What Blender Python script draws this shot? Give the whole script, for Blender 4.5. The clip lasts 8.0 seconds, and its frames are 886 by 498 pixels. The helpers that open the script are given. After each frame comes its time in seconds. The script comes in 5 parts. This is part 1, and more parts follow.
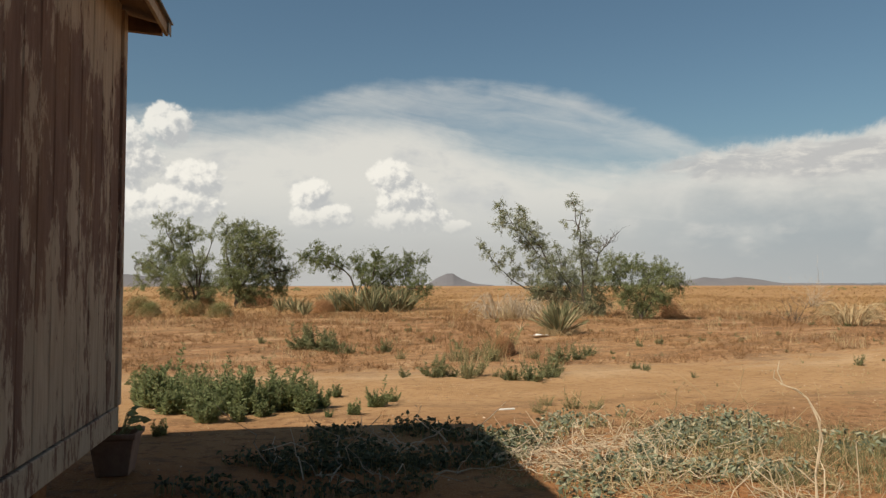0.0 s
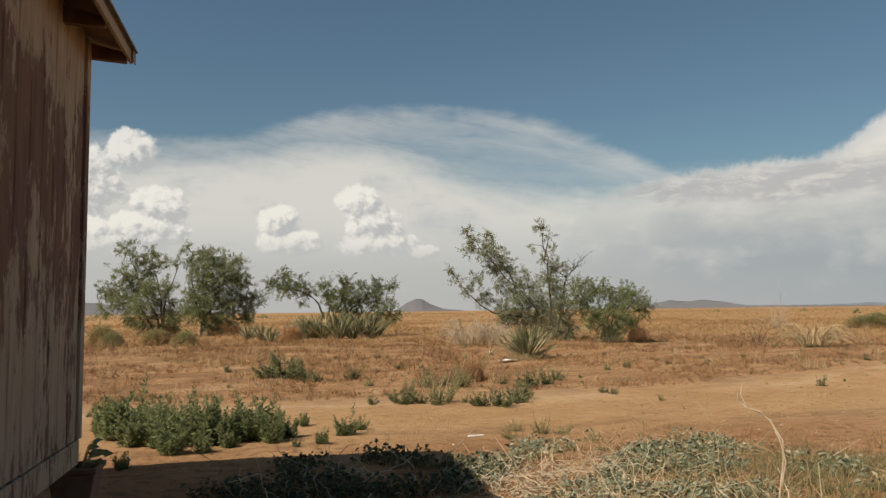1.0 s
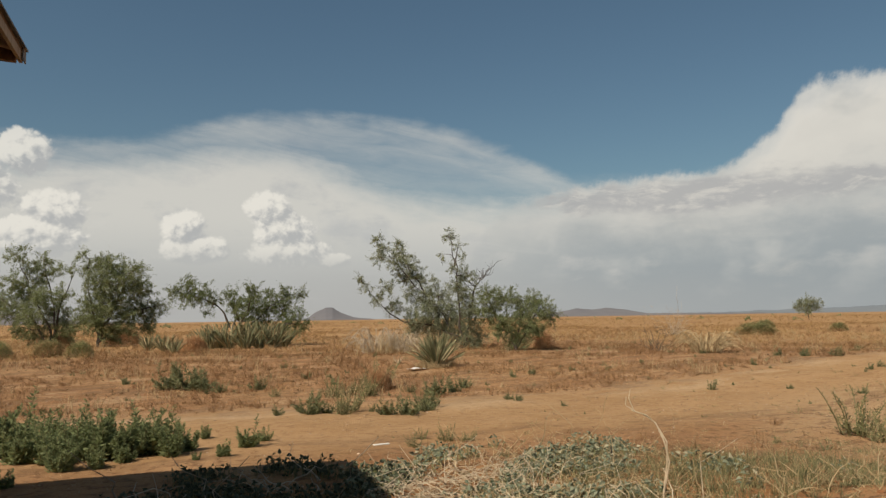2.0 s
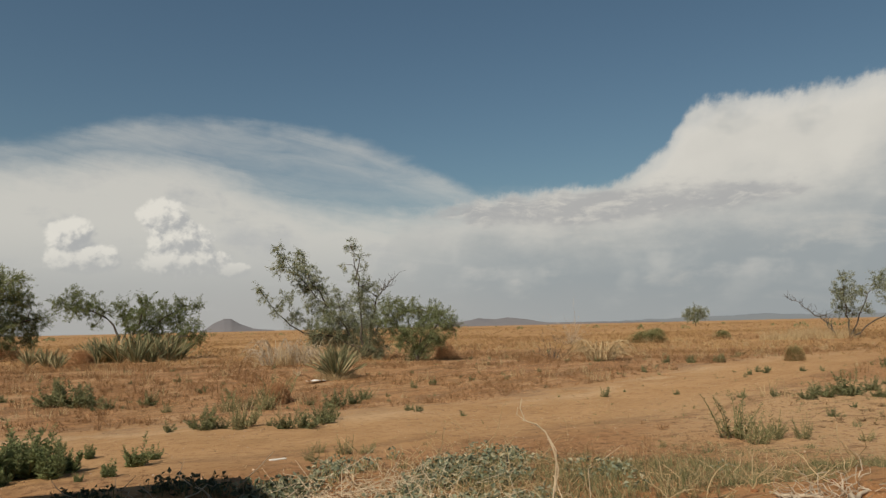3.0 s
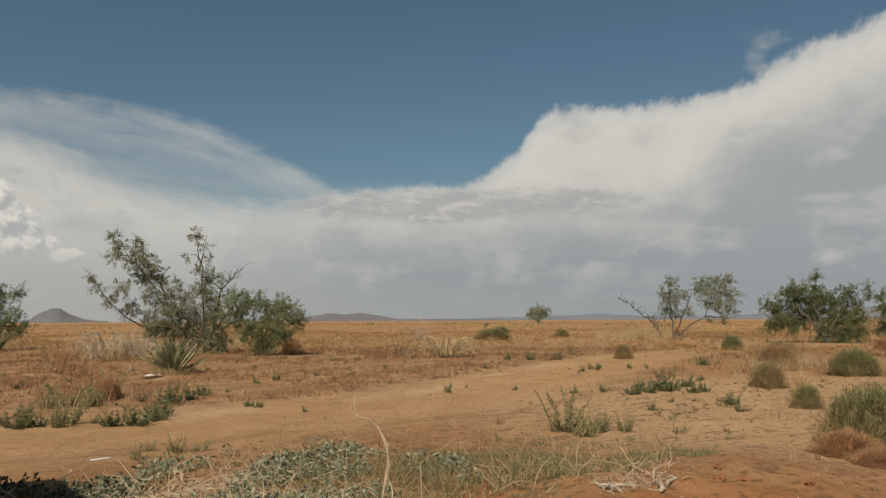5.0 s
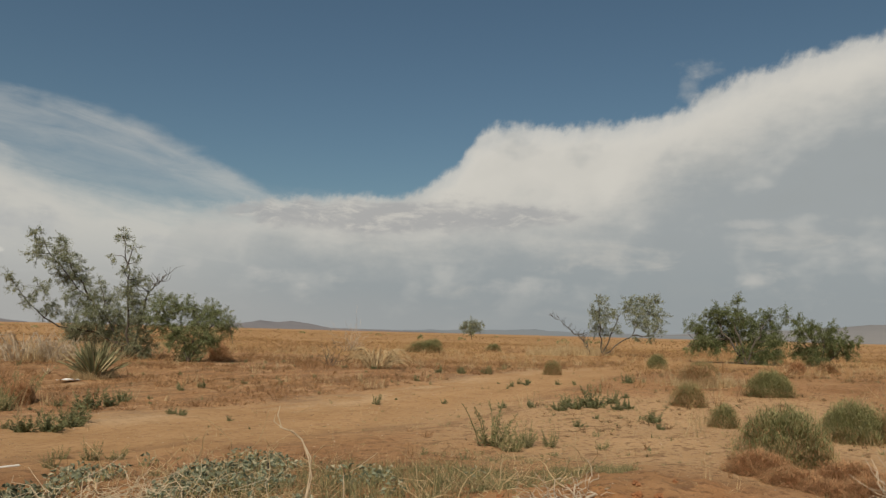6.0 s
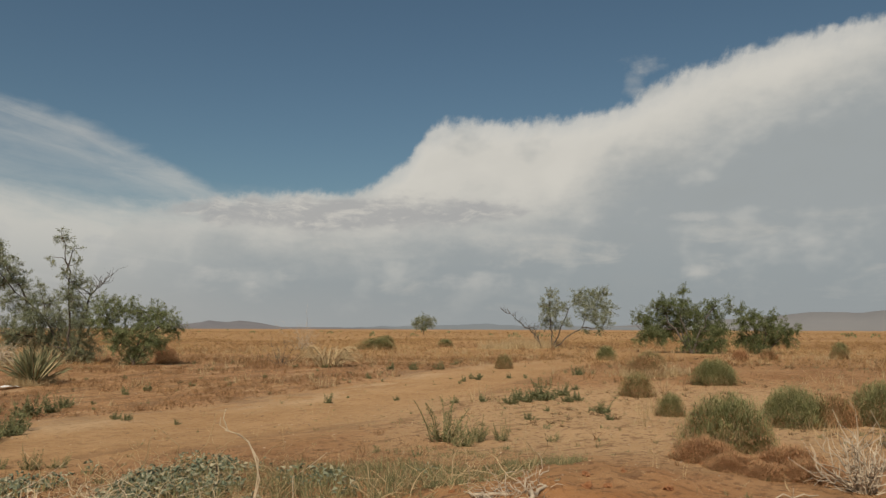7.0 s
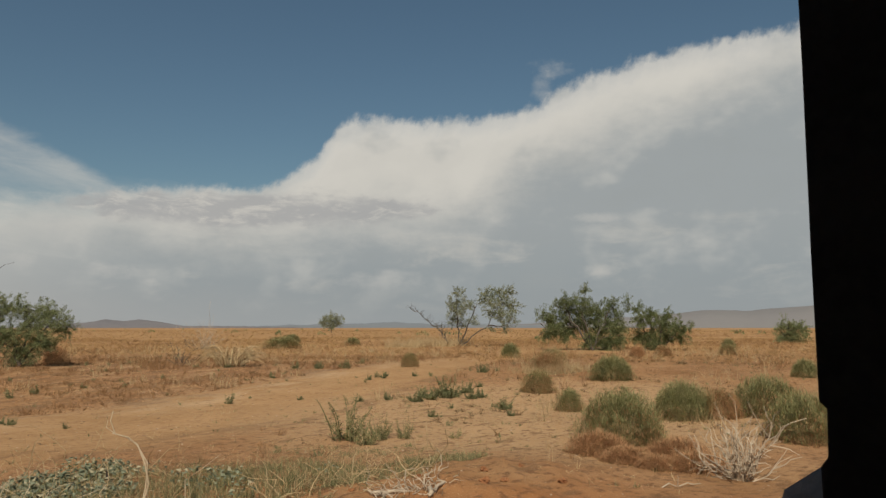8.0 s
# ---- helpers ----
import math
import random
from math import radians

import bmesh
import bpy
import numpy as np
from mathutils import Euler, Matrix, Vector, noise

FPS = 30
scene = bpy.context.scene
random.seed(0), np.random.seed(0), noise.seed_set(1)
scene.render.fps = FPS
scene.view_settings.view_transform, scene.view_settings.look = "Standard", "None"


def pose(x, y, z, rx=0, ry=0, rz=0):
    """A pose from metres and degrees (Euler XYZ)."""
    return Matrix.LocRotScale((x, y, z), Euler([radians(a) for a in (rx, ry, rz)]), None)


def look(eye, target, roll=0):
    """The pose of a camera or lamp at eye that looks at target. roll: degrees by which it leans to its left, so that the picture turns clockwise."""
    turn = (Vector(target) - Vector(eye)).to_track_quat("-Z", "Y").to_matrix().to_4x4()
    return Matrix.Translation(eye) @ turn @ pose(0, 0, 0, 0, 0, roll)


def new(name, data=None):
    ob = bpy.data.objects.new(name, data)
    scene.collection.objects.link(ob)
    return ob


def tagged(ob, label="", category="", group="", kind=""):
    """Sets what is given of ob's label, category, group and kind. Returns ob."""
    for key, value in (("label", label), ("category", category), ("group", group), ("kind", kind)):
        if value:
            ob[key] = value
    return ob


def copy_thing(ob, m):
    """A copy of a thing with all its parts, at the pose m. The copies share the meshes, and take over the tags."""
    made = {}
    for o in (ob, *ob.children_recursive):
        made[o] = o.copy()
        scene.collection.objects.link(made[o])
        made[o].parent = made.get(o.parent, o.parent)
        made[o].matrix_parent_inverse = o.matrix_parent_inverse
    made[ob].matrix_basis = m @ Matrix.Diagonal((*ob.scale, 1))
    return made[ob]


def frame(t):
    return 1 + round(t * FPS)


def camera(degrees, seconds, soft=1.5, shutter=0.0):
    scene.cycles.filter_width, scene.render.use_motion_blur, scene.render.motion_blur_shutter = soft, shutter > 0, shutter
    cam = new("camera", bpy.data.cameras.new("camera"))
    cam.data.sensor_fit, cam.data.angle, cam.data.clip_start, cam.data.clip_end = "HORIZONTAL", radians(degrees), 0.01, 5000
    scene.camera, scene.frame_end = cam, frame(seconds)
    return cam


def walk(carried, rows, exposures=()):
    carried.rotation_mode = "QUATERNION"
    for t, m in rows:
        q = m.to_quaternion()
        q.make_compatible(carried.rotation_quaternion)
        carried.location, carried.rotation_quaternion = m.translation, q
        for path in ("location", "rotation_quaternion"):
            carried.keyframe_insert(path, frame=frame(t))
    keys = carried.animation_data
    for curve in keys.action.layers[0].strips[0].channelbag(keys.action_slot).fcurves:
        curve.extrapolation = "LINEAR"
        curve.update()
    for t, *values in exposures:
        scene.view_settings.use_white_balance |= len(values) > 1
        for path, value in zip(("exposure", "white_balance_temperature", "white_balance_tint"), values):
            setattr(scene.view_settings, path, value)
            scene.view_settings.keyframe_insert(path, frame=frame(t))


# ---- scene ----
cam = camera(60.7, 8.0, soft=1.4)
PATH = [
    (0, (0.000, 0.000, 1.235), (0.351, 1.967, 1.332), -0.1),
    (0.5, (-0.007, -0.013, 1.241), (0.367, 1.947, 1.376), -0.7),
    (1, (0.005, -0.014, 1.243), (0.437, 1.932, 1.406), -0.7),
    (1.5, (0.020, -0.041, 1.244), (0.552, 1.880, 1.413), -0.9),
    (2.8, (0.059, -0.110, 1.251), (0.909, 1.689, 1.455), -1.1),
    (3, (0.063, -0.112, 1.256), (0.953, 1.667, 1.460), -1.3),
    (3.5, (0.072, -0.127, 1.256), (1.068, 1.596, 1.454), -0.9),
    (4, (0.085, -0.139, 1.253), (1.178, 1.527, 1.431), -0.6),
    (5.3, (0.126, -0.145, 1.255), (1.397, 1.385, 1.465), 0.7),
    (5.5, (0.115, -0.166, 1.261), (1.424, 1.329, 1.486), 1.5),
    (6, (0.121, -0.181, 1.267), (1.464, 1.285, 1.487), 1.5),
    (6.5, (0.138, -0.171, 1.263), (1.521, 1.259, 1.464), 0.9),
    (7, (0.142, -0.190, 1.274), (1.578, 1.186, 1.485), 0.2),
    (7.5, (0.144, -0.224, 1.274), (1.661, 1.061, 1.487), -0.2),
    (8, (0.148, -0.257, 1.276), (1.739, 0.937, 1.483), 0),
]
walk(cam, [(t, look(eye, target, roll)) for t, eye, target, roll in PATH], exposures=[(0, 0.29, 6700, 10), (0.7, 0.22, 6700, 10), (1.5, 0.12, 6700, 10), (3.5, -0.05, 6700, 10), (8, -0.1, 6700, 10)])

# ---- node helpers ----
class Nodes:
    """A small expression builder for shader nodes."""

    def __init__(self, tree):
        self.tree, self.nodes, self.links = tree, tree.nodes, tree.links

    def add(self, kind, **settings):
        n = self.nodes.new(kind)
        for key, value in settings.items():
            setattr(n, key, value)
        return n

    def put(self, socket, value):
        if isinstance(value, bpy.types.NodeSocket):
            self.links.new(value, socket)
        elif value is not None:
            socket.default_value = value

    def math(self, op, a, b=None, c=None, clamp=False):
        n = self.add("ShaderNodeMath", operation=op, use_clamp=clamp)
        for i, v in enumerate((a, b, c)):
            self.put(n.inputs[i], v)
        return n.outputs[0]

    def ramp01(self, v, lo, hi):
        """0 below lo, 1 above hi, smooth between."""
        n = self.add("ShaderNodeMapRange", interpolation_type="SMOOTHSTEP")
        self.put(n.inputs[0], v)
        n.inputs[1].default_value, n.inputs[2].default_value = lo, hi
        return n.outputs[0]

    def mix(self, f, a, b, blend="MIX"):
        n = self.add("ShaderNodeMix", data_type="RGBA", blend_type=blend)
        self.put(n.inputs[0], f)
        for sock, v in ((n.inputs[6], a), (n.inputs[7], b)):
            self.put(sock, v if isinstance(v, bpy.types.NodeSocket) else (*v, 1))
        return n.outputs[2]

    def noise(self, vec, scale, detail=4, rough=0.55, distort=0.0):
        n = self.add("ShaderNodeTexNoise")
        self.put(n.inputs["Vector"], vec)
        n.inputs["Scale"].default_value, n.inputs["Detail"].default_value = scale, detail
        n.inputs["Roughness"].default_value, n.inputs["Distortion"].default_value = rough, distort
        return n.outputs["Fac"]

    def combine(self, x, y, z=0.0):
        n = self.add("ShaderNodeCombineXYZ")
        for i, v in enumerate((x, y, z)):
            self.put(n.inputs[i], v)
        return n.outputs[0]

    def separate(self, v):
        n = self.add("ShaderNodeSeparateXYZ")
        self.put(n.inputs[0], v)
        return n.outputs

    def curve(self, v, points, lo, hi, top):
        """A smooth curve through points (x, y), x from lo to hi, y from 0 to top."""
        n = self.add("ShaderNodeFloatCurve")
        c = n.mapping.curves[0]
        pts = [((x - lo) / (hi - lo), y / top) for x, y in points]
        c.points[0].location, c.points[-1].location = pts[0], pts[-1]
        for p in pts[1:-1]:
            c.points.new(*p)
        n.mapping.update()
        self.put(n.inputs[1], self.math("DIVIDE", self.math("SUBTRACT", v, lo), hi - lo, clamp=True))
        return self.math("MULTIPLY", n.outputs[0], top)


# ---- sky, clouds and sun ----
SUN_AZ, SUN_EL = 238.6, 47.2


def make_world():
    w = bpy.data.worlds.new("sky")
    scene.world = w
    w.use_nodes = True
    n = Nodes(w.node_tree)
    n.nodes.clear()
    sky = n.add("ShaderNodeTexSky", sky_type="NISHITA", sun_disc=False)
    sky.sun_elevation, sky.sun_rotation = radians(SUN_EL), radians(SUN_AZ)
    sky.air_density, sky.dust_density, sky.ozone_density = 1.0, 1.2, 1.5
    d = n.add("ShaderNodeTexCoord").outputs["Generated"]
    x, y, z = n.separate(d)
    az = n.math("MULTIPLY", n.math("ARCTAN2", x, y), 57.29578)
    el = n.math("MULTIPLY", n.math("ARCSINE", z), 57.29578)
    flat = n.combine(az, n.math("MULTIPLY", el, 1.5))
    stretched = n.combine(n.math("MULTIPLY", az, 0.45), n.math("MULTIPLY", el, 1.6))
    wide = n.math("SUBTRACT", n.noise(flat, 0.16, 5, 0.6), 0.5)
    fine = n.math("SUBTRACT", n.noise(flat, 0.55, 6, 0.6), 0.5)
    streak = n.math("SUBTRACT", n.noise(stretched, 0.28, 6, 0.6, 0.6), 0.5)
    soft_shift = n.combine(n.math("ADD", az, 1.6), n.math("SUBTRACT", n.math("MULTIPLY", el, 1.5), 1.8))
    swell = n.math("SUBTRACT", n.noise(flat, 0.13, 4, 0.5), n.noise(soft_shift, 0.13, 4, 0.5))
    # blue sky
    blue = n.mix(1.0, sky.outputs[0], SKY_TINT, "MULTIPLY")
    fibre = n.math("SUBTRACT", n.noise(n.combine(n.math("ADD", n.math("MULTIPLY", az, 0.35), n.math("MULTIPLY", el, 0.3)), n.math("SUBTRACT", n.math("MULTIPLY", el, 1.7), n.math("MULTIPLY", az, -0.25))), 0.5, 6, 0.62, 0.8), 0.5)
    # the thin anvil sheet
    top = n.curve(az, [(-180, 12), (-30, 12.5), (-12, 12.6), (-6, 12.6), (-0.3, 13.8), (4.4, 14.9), (10, 15.3), (14.7, 15.1), (18.6, 14.5), (22.7, 13.2), (26.7, 11.4), (29.5, 10.0), (33, 8.5), (180, 8)], -180, 180, 40)
    low = n.curve(az, [(-180, 10), (-30, 10.5), (-12, 11.0), (-0.3, 12.2), (4.4, 13.0), (9, 12.4), (13, 10.8), (19, 9.3), (27, 8.8), (32, 9), (180, 9)], -180, 180, 40)
    edge = n.math("ADD", n.math("SUBTRACT", top, el), n.math("ADD", n.math("MULTIPLY", fine, 1.0), n.math("MULTIPLY", streak, 1.2)))
    rim = n.math("MULTIPLY", n.ramp01(edge, -0.4, 0.9), n.math("SUBTRACT", 1.0, n.math("MULTIPLY", n.ramp01(edge, 0.9, 3.6), 0.35)))
    veil = n.math("MULTIPLY", rim, n.math("ADD", 0.40, n.math("MULTIPLY", n.math("ADD", streak, fibre), 0.6)), clamp=True)
    inner = n.math("ADD", n.math("SUBTRACT", low, el), n.math("ADD", n.math("MULTIPLY", fibre, 1.8), n.math("ADD", n.math("MULTIPLY", fine, 1.2), n.math("MULTIPLY", wide, 1.8))))
    body = n.ramp01(inner, -1.6, 2.4)
    sheet_alpha = n.math("MAXIMUM", veil, n.math("MULTIPLY", body, 0.95))
    sheet_col = n.mix(n.ramp01(el, 2.5, 8.0), (0.45, 0.46, 0.455), (0.585, 0.58, 0.545))
    sheet_col = n.mix(n.ramp01(n.math("ADD", wide, n.math("MULTIPLY", streak, 0.6)), -0.02, 0.24), sheet_col, (0.46, 0.47, 0.47))
    sheet_col = n.mix(n.math("MULTIPLY", n.ramp01(streak, 0.04, 0.24), 0.35), sheet_col, (0.66, 0.65, 0.605))
    col = n.mix(sheet_alpha, blue, sheet_col)
    # the thick cloud bank that climbs towards the east
    top2 = n.curve(az, [(-180, 0), (16, 0), (23, 7.5), (28.8, 9.6), (34.9, 10.2), (39.8, 10.5), (41.6, 11.4), (43.3, 12.6), (44.6, 14.7), (47.4, 15.8), (52.0, 15.7), (58.7, 16.3), (62.6, 17.9), (67.8, 19.4), (74, 20.2), (82, 20.8), (100, 21), (130, 12), (180, 6)], -180, 180, 40)
    tooth = n.math("SUBTRACT", n.noise(n.combine(n.math("SUBTRACT", n.math("MULTIPLY", az, 1.1), n.math("MULTIPLY", el, 0.35)), n.math("MULTIPLY", el, 0.55)), 0.75, 6, 0.62), 0.5)
    e2 = n.math("ADD", n.math("SUBTRACT", top2, el), n.math("ADD", n.math("MULTIPLY", tooth, 1.7), n.math("ADD", n.math("MULTIPLY", fine, 1.3), n.math("MULTIPLY", wide, 0.6))))
    a2 = n.math("ADD", n.math("MULTIPLY", n.ramp01(e2, -0.25, 0.7), 0.8), n.math("MULTIPLY", n.ramp01(e2, 0.3, 2.0), 0.2))
    shade2 = n.curve(az, [(-180, 8), (28, 7.4), (36, 6.6), (41, 6.6), (46, 7.6), (54, 8.6), (60.6, 12.2), (66.3, 14.6), (72, 16.6), (78.5, 17.8), (100, 17), (180, 12)], -180, 180, 40)
    lit = n.math("ADD", n.math("SUBTRACT", el, shade2), n.math("ADD", n.math("MULTIPLY", wide, 5.5), n.math("ADD", n.math("MULTIPLY", streak, 2.5), n.math("MULTIPLY", fine, 2.0))))
    under = n.mix(n.ramp01(el, 1.0, 9.0), (0.300, 0.340, 0.360), (0.345, 0.378, 0.392))
    bank = n.mix(n.ramp01(lit, -3.6, 3.0), under, (0.61, 0.60, 0.56))
    crest = n.math("MULTIPLY", n.math("SUBTRACT", 1.0, n.ramp01(e2, 0.6, 3.2)), n.ramp01(az, 39.0, 45.0))
    bank = n.mix(n.math("MULTIPLY", crest, 0.55), bank, (0.70, 0.685, 0.64))
    bank = n.mix(n.math("MULTIPLY", n.ramp01(swell, 0.0, 0.22), 0.35), bank, (0.68, 0.665, 0.615))
    bank = n.mix(n.math("MULTIPLY", n.ramp01(n.math("MULTIPLY", swell, -1.0), 0.0, 0.22), 0.45), bank, (0.335, 0.365, 0.375))
    layer = n.ramp01(n.math("ADD", streak, n.math("MULTIPLY", wide, 0.8)), 0.06, 0.34)
    bank = n.mix(n.math("MULTIPLY", layer, n.math("MULTIPLY", n.math("SUBTRACT", 1.0, n.ramp01(el, 7.0, 11.0)), 0.65)), bank, (0.50, 0.50, 0.475))
    col = n.mix(n.math("MULTIPLY", a2, n.ramp01(az, 15.0, 36.0)), col, bank)
    # the flat grey shelf under the notch, tapering to a wedge
    shelf_top = n.curve(az, [(-180, 0), (20, 7.0), (23.2, 8.0), (28, 9.2), (35, 10.0), (48, 10.0), (54, 9.0), (62, 7), (180, 0)], -180, 180, 40)
    shelf_low = n.curve(az, [(-180, 8), (20, 8.6), (23.2, 8.1), (28, 7.6), (34, 7.0), (44, 7.2), (50, 7.8), (56, 9), (180, 9)], -180, 180, 40)
    shelf = n.math("MINIMUM", n.math("SUBTRACT", shelf_top, el), n.math("SUBTRACT", el, shelf_low))
    shelf = n.ramp01(n.math("ADD", shelf, n.math("ADD", n.math("MULTIPLY", streak, 2.6), n.math("MULTIPLY", fine, 1.6))), -0.2, 0.9)
    tatter = n.math("SUBTRACT", n.noise(n.combine(n.math("MULTIPLY", az, 0.7), n.math("MULTIPLY", el, 2.0)), 0.55, 6, 0.62, 0.5), n.noise(n.combine(n.math("ADD", n.math("MULTIPLY", az, 0.7), 0.5), n.math("SUBTRACT", n.math("MULTIPLY", el, 2.0), 0.8)), 0.55, 6, 0.62, 0.5))
    shelf_col = n.mix(n.ramp01(n.math("ADD", tatter, n.math("MULTIPLY", streak, 0.4)), -0.06, 0.26), (0.375, 0.383, 0.392), (0.56, 0.55, 0.52))
    col = n.mix(n.math("MULTIPLY", shelf, 0.8), col, shelf_col)

    # cumulus towers: heaped lobes with cauliflower edges, lit from the upper left
    def lobes(a, e, puffs):
        union = None
        for a0, e0, ra, re in puffs:
            px = n.math("DIVIDE", n.math("SUBTRACT", a, a0), ra)
            py = n.math("DIVIDE", n.math("SUBTRACT", e, e0), re)
            f = n.math("SUBTRACT", 1.0, n.math("ADD", n.math("MULTIPLY", px, px), n.math("MULTIPLY", py, py)))
            union = f if union is None else n.math("SMOOTH_MAX", union, f, 0.35)
        return union

    def heap(a, e):
        bent = n.combine(n.math("ADD", a, n.math("MULTIPLY", fine, 0.9)), n.math("ADD", e, n.math("MULTIPLY", wide, 0.8)))
        out = lobes(a, e, [(-10.2, 11.4, 1.9, 1.6), (-12.6, 9.4, 2.4, 2.6), (-8.2, 7.8, 2.2, 1.4), (-9.2, 5.9, 3.2, 1.6), (-12.6, 5.2, 3.0, 1.8), (0.2, 6.8, 1.7, 1.3), (1.0, 5.2, 2.6, 1.2), (6.1, 8.2, 1.7, 1.5), (7.4, 6.6, 2.3, 1.7), (7.6, 5.0, 3.4, 1.3), (10.8, 4.4, 1.5, 0.7), (-18, 7, 4.5, 4)])
        for size, amount in ((0.5, 0.5), (1.1, 0.42), (2.4, 0.28), (5.0, 0.14)):
            v = n.add("ShaderNodeTexVoronoi", feature="SMOOTH_F1", voronoi_dimensions="2D")
            v.inputs["Scale"].default_value, v.inputs["Smoothness"].default_value = size, 0.35
            n.put(v.inputs["Vector"], bent)
            out = n.math("ADD", out, n.math("MULTIPLY", n.math("SUBTRACT", 0.42, v.outputs["Distance"]), amount))
        return out

    here = heap(az, el)
    sunward = heap(n.math("SUBTRACT", az, 0.38), n.math("ADD", el, 0.42))
    pa = n.math("MULTIPLY", n.ramp01(here, -0.12, 0.42), n.ramp01(el, 2.8, 6.4))
    slope = n.math("ADD", n.math("SUBTRACT", here, sunward), n.math("ADD", n.math("MULTIPLY", wide, 0.3), n.math("MULTIPLY", fine, 0.45)))
    pc = n.mix(n.ramp01(slope, -0.36, 0.40), (0.40, 0.415, 0.425), (0.75, 0.735, 0.68))
    col = n.mix(n.math("MULTIPLY", pa, 0.85), col, pc)
    # soft scraps low under the bank, and a torn one above its edge
    for a0, e0, ra, re, dense in ((48.8, 3.5, 3.6, 0.9, 0.5), (64.8, 4.3, 1.3, 0.45, 0.4), (65.0, 8.2, 2.8, 0.45, 0.45), (71.5, 5.8, 2.6, 0.8, 0.35), (29.5, 3.9, 2.6, 0.7, 0.5), (32.2, 3.2, 1.0, 0.3, 0.5), (23.8, 4.3, 1.8, 1.0, 0.4), (61.5, 19.2, 1.9, 0.8, 0.32), (60.8, 18.0, 1.0, 1.6, 0.30)):
        scrap = n.math("ADD", lobes(az, el, [(a0, e0, ra, re)]), n.math("ADD", n.math("MULTIPLY", fine, 3.2), n.math("MULTIPLY", streak, 1.6)))
        col = n.mix(n.math("MULTIPLY", n.ramp01(scrap, 0.0, 1.7), dense), col, (0.56, 0.555, 0.53))
    # rain haze above the horizon
    haze = n.mix(n.ramp01(az, 5.0, 60.0), (0.40, 0.405, 0.40), (0.315, 0.345, 0.36))
    hz = n.math("SUBTRACT", 1.0, n.ramp01(n.math("ADD", el, n.math("MULTIPLY", wide, 2.0)), 0.2, 5.0))
    col = n.mix(n.math("MULTIPLY", hz, 0.85), col, haze)
    bg = n.add("ShaderNodeBackground")
    n.put(bg.inputs[0], col)
    bg.inputs[1].default_value = 1.0
    out = n.add("ShaderNodeOutputWorld")
    n.links.new(bg.outputs[0], out.inputs[0])


SKY_TINT = (0.055, 0.064, 0.0605)
make_world()
sun = new("sun", bpy.data.lights.new("sun", "SUN"))
sun.data.energy, sun.data.angle, sun.data.color = 4.7, radians(0.53), (1.0, 0.92, 0.79)
sa, se = radians(SUN_AZ), radians(SUN_EL)
sun.matrix_world = look((30 * math.sin(sa) * math.cos(se), 30 * math.cos(sa) * math.cos(se), 30 * math.sin(se)), (0, 0, 0))


# ---- materials ----
def material(name, base, alt, scale=6.0, rough=0.9, bump=0.0, bump_scale=40.0, island=0.0, thin=0.0, spec=0.25, third=None, piece=False):
    """Two colours mixed by noise at two scales; island: lightness change from piece to piece; thin: share of light let through."""
    m = bpy.data.materials.new(name)
    m.use_nodes = True
    n = Nodes(m.node_tree)
    n.nodes.clear()
    pos = n.add("ShaderNodeTexCoord").outputs["Object"]
    f = n.ramp01(n.math("ADD", n.math("MULTIPLY", n.noise(pos, scale, 5), 0.65), n.math("MULTIPLY", n.noise(pos, scale * 6, 3), 0.35)), 0.36, 0.64)
    col = n.mix(f, base, alt)
    chance = n.add("ShaderNodeObjectInfo").outputs["Random"] if piece else n.add("ShaderNodeNewGeometry").outputs["Random Per Island"]
    if third:
        col = n.mix(n.ramp01(chance, 0.7, 0.9), col, third)
    if island:
        v = n.math("ADD", 1.0 - island, n.math("MULTIPLY", chance, 2 * island))
        hs = n.add("ShaderNodeHueSaturation")
        n.put(hs.inputs["Color"], col)
        n.put(hs.inputs["Value"], v)
        col = hs.outputs[0]
    p = n.add("ShaderNodeBsdfPrincipled")
    n.put(p.inputs["Base Color"], col)
    p.inputs["Roughness"].default_value = rough
    p.inputs["Specular IOR Level"].default_value = spec
    if bump:
        b = n.add("ShaderNodeBump")
        b.inputs["Strength"].default_value, b.inputs["Distance"].default_value = bump, 0.02
        n.put(b.inputs["Height"], n.noise(pos, bump_scale, 6, 0.65))
        n.links.new(b.outputs[0], p.inputs["Normal"])
    surface = p.outputs[0]
    if thin:
        tr = n.add("ShaderNodeBsdfTranslucent")
        n.put(tr.inputs[0], col)
        mx = n.add("ShaderNodeMixShader")
        mx.inputs[0].default_value = thin
        n.links.new(surface, mx.inputs[1])
        n.links.new(tr.outputs[0], mx.inputs[2])
        surface = mx.outputs[0]
    n.links.new(surface, n.add("ShaderNodeOutputMaterial").inputs[0])
    return m


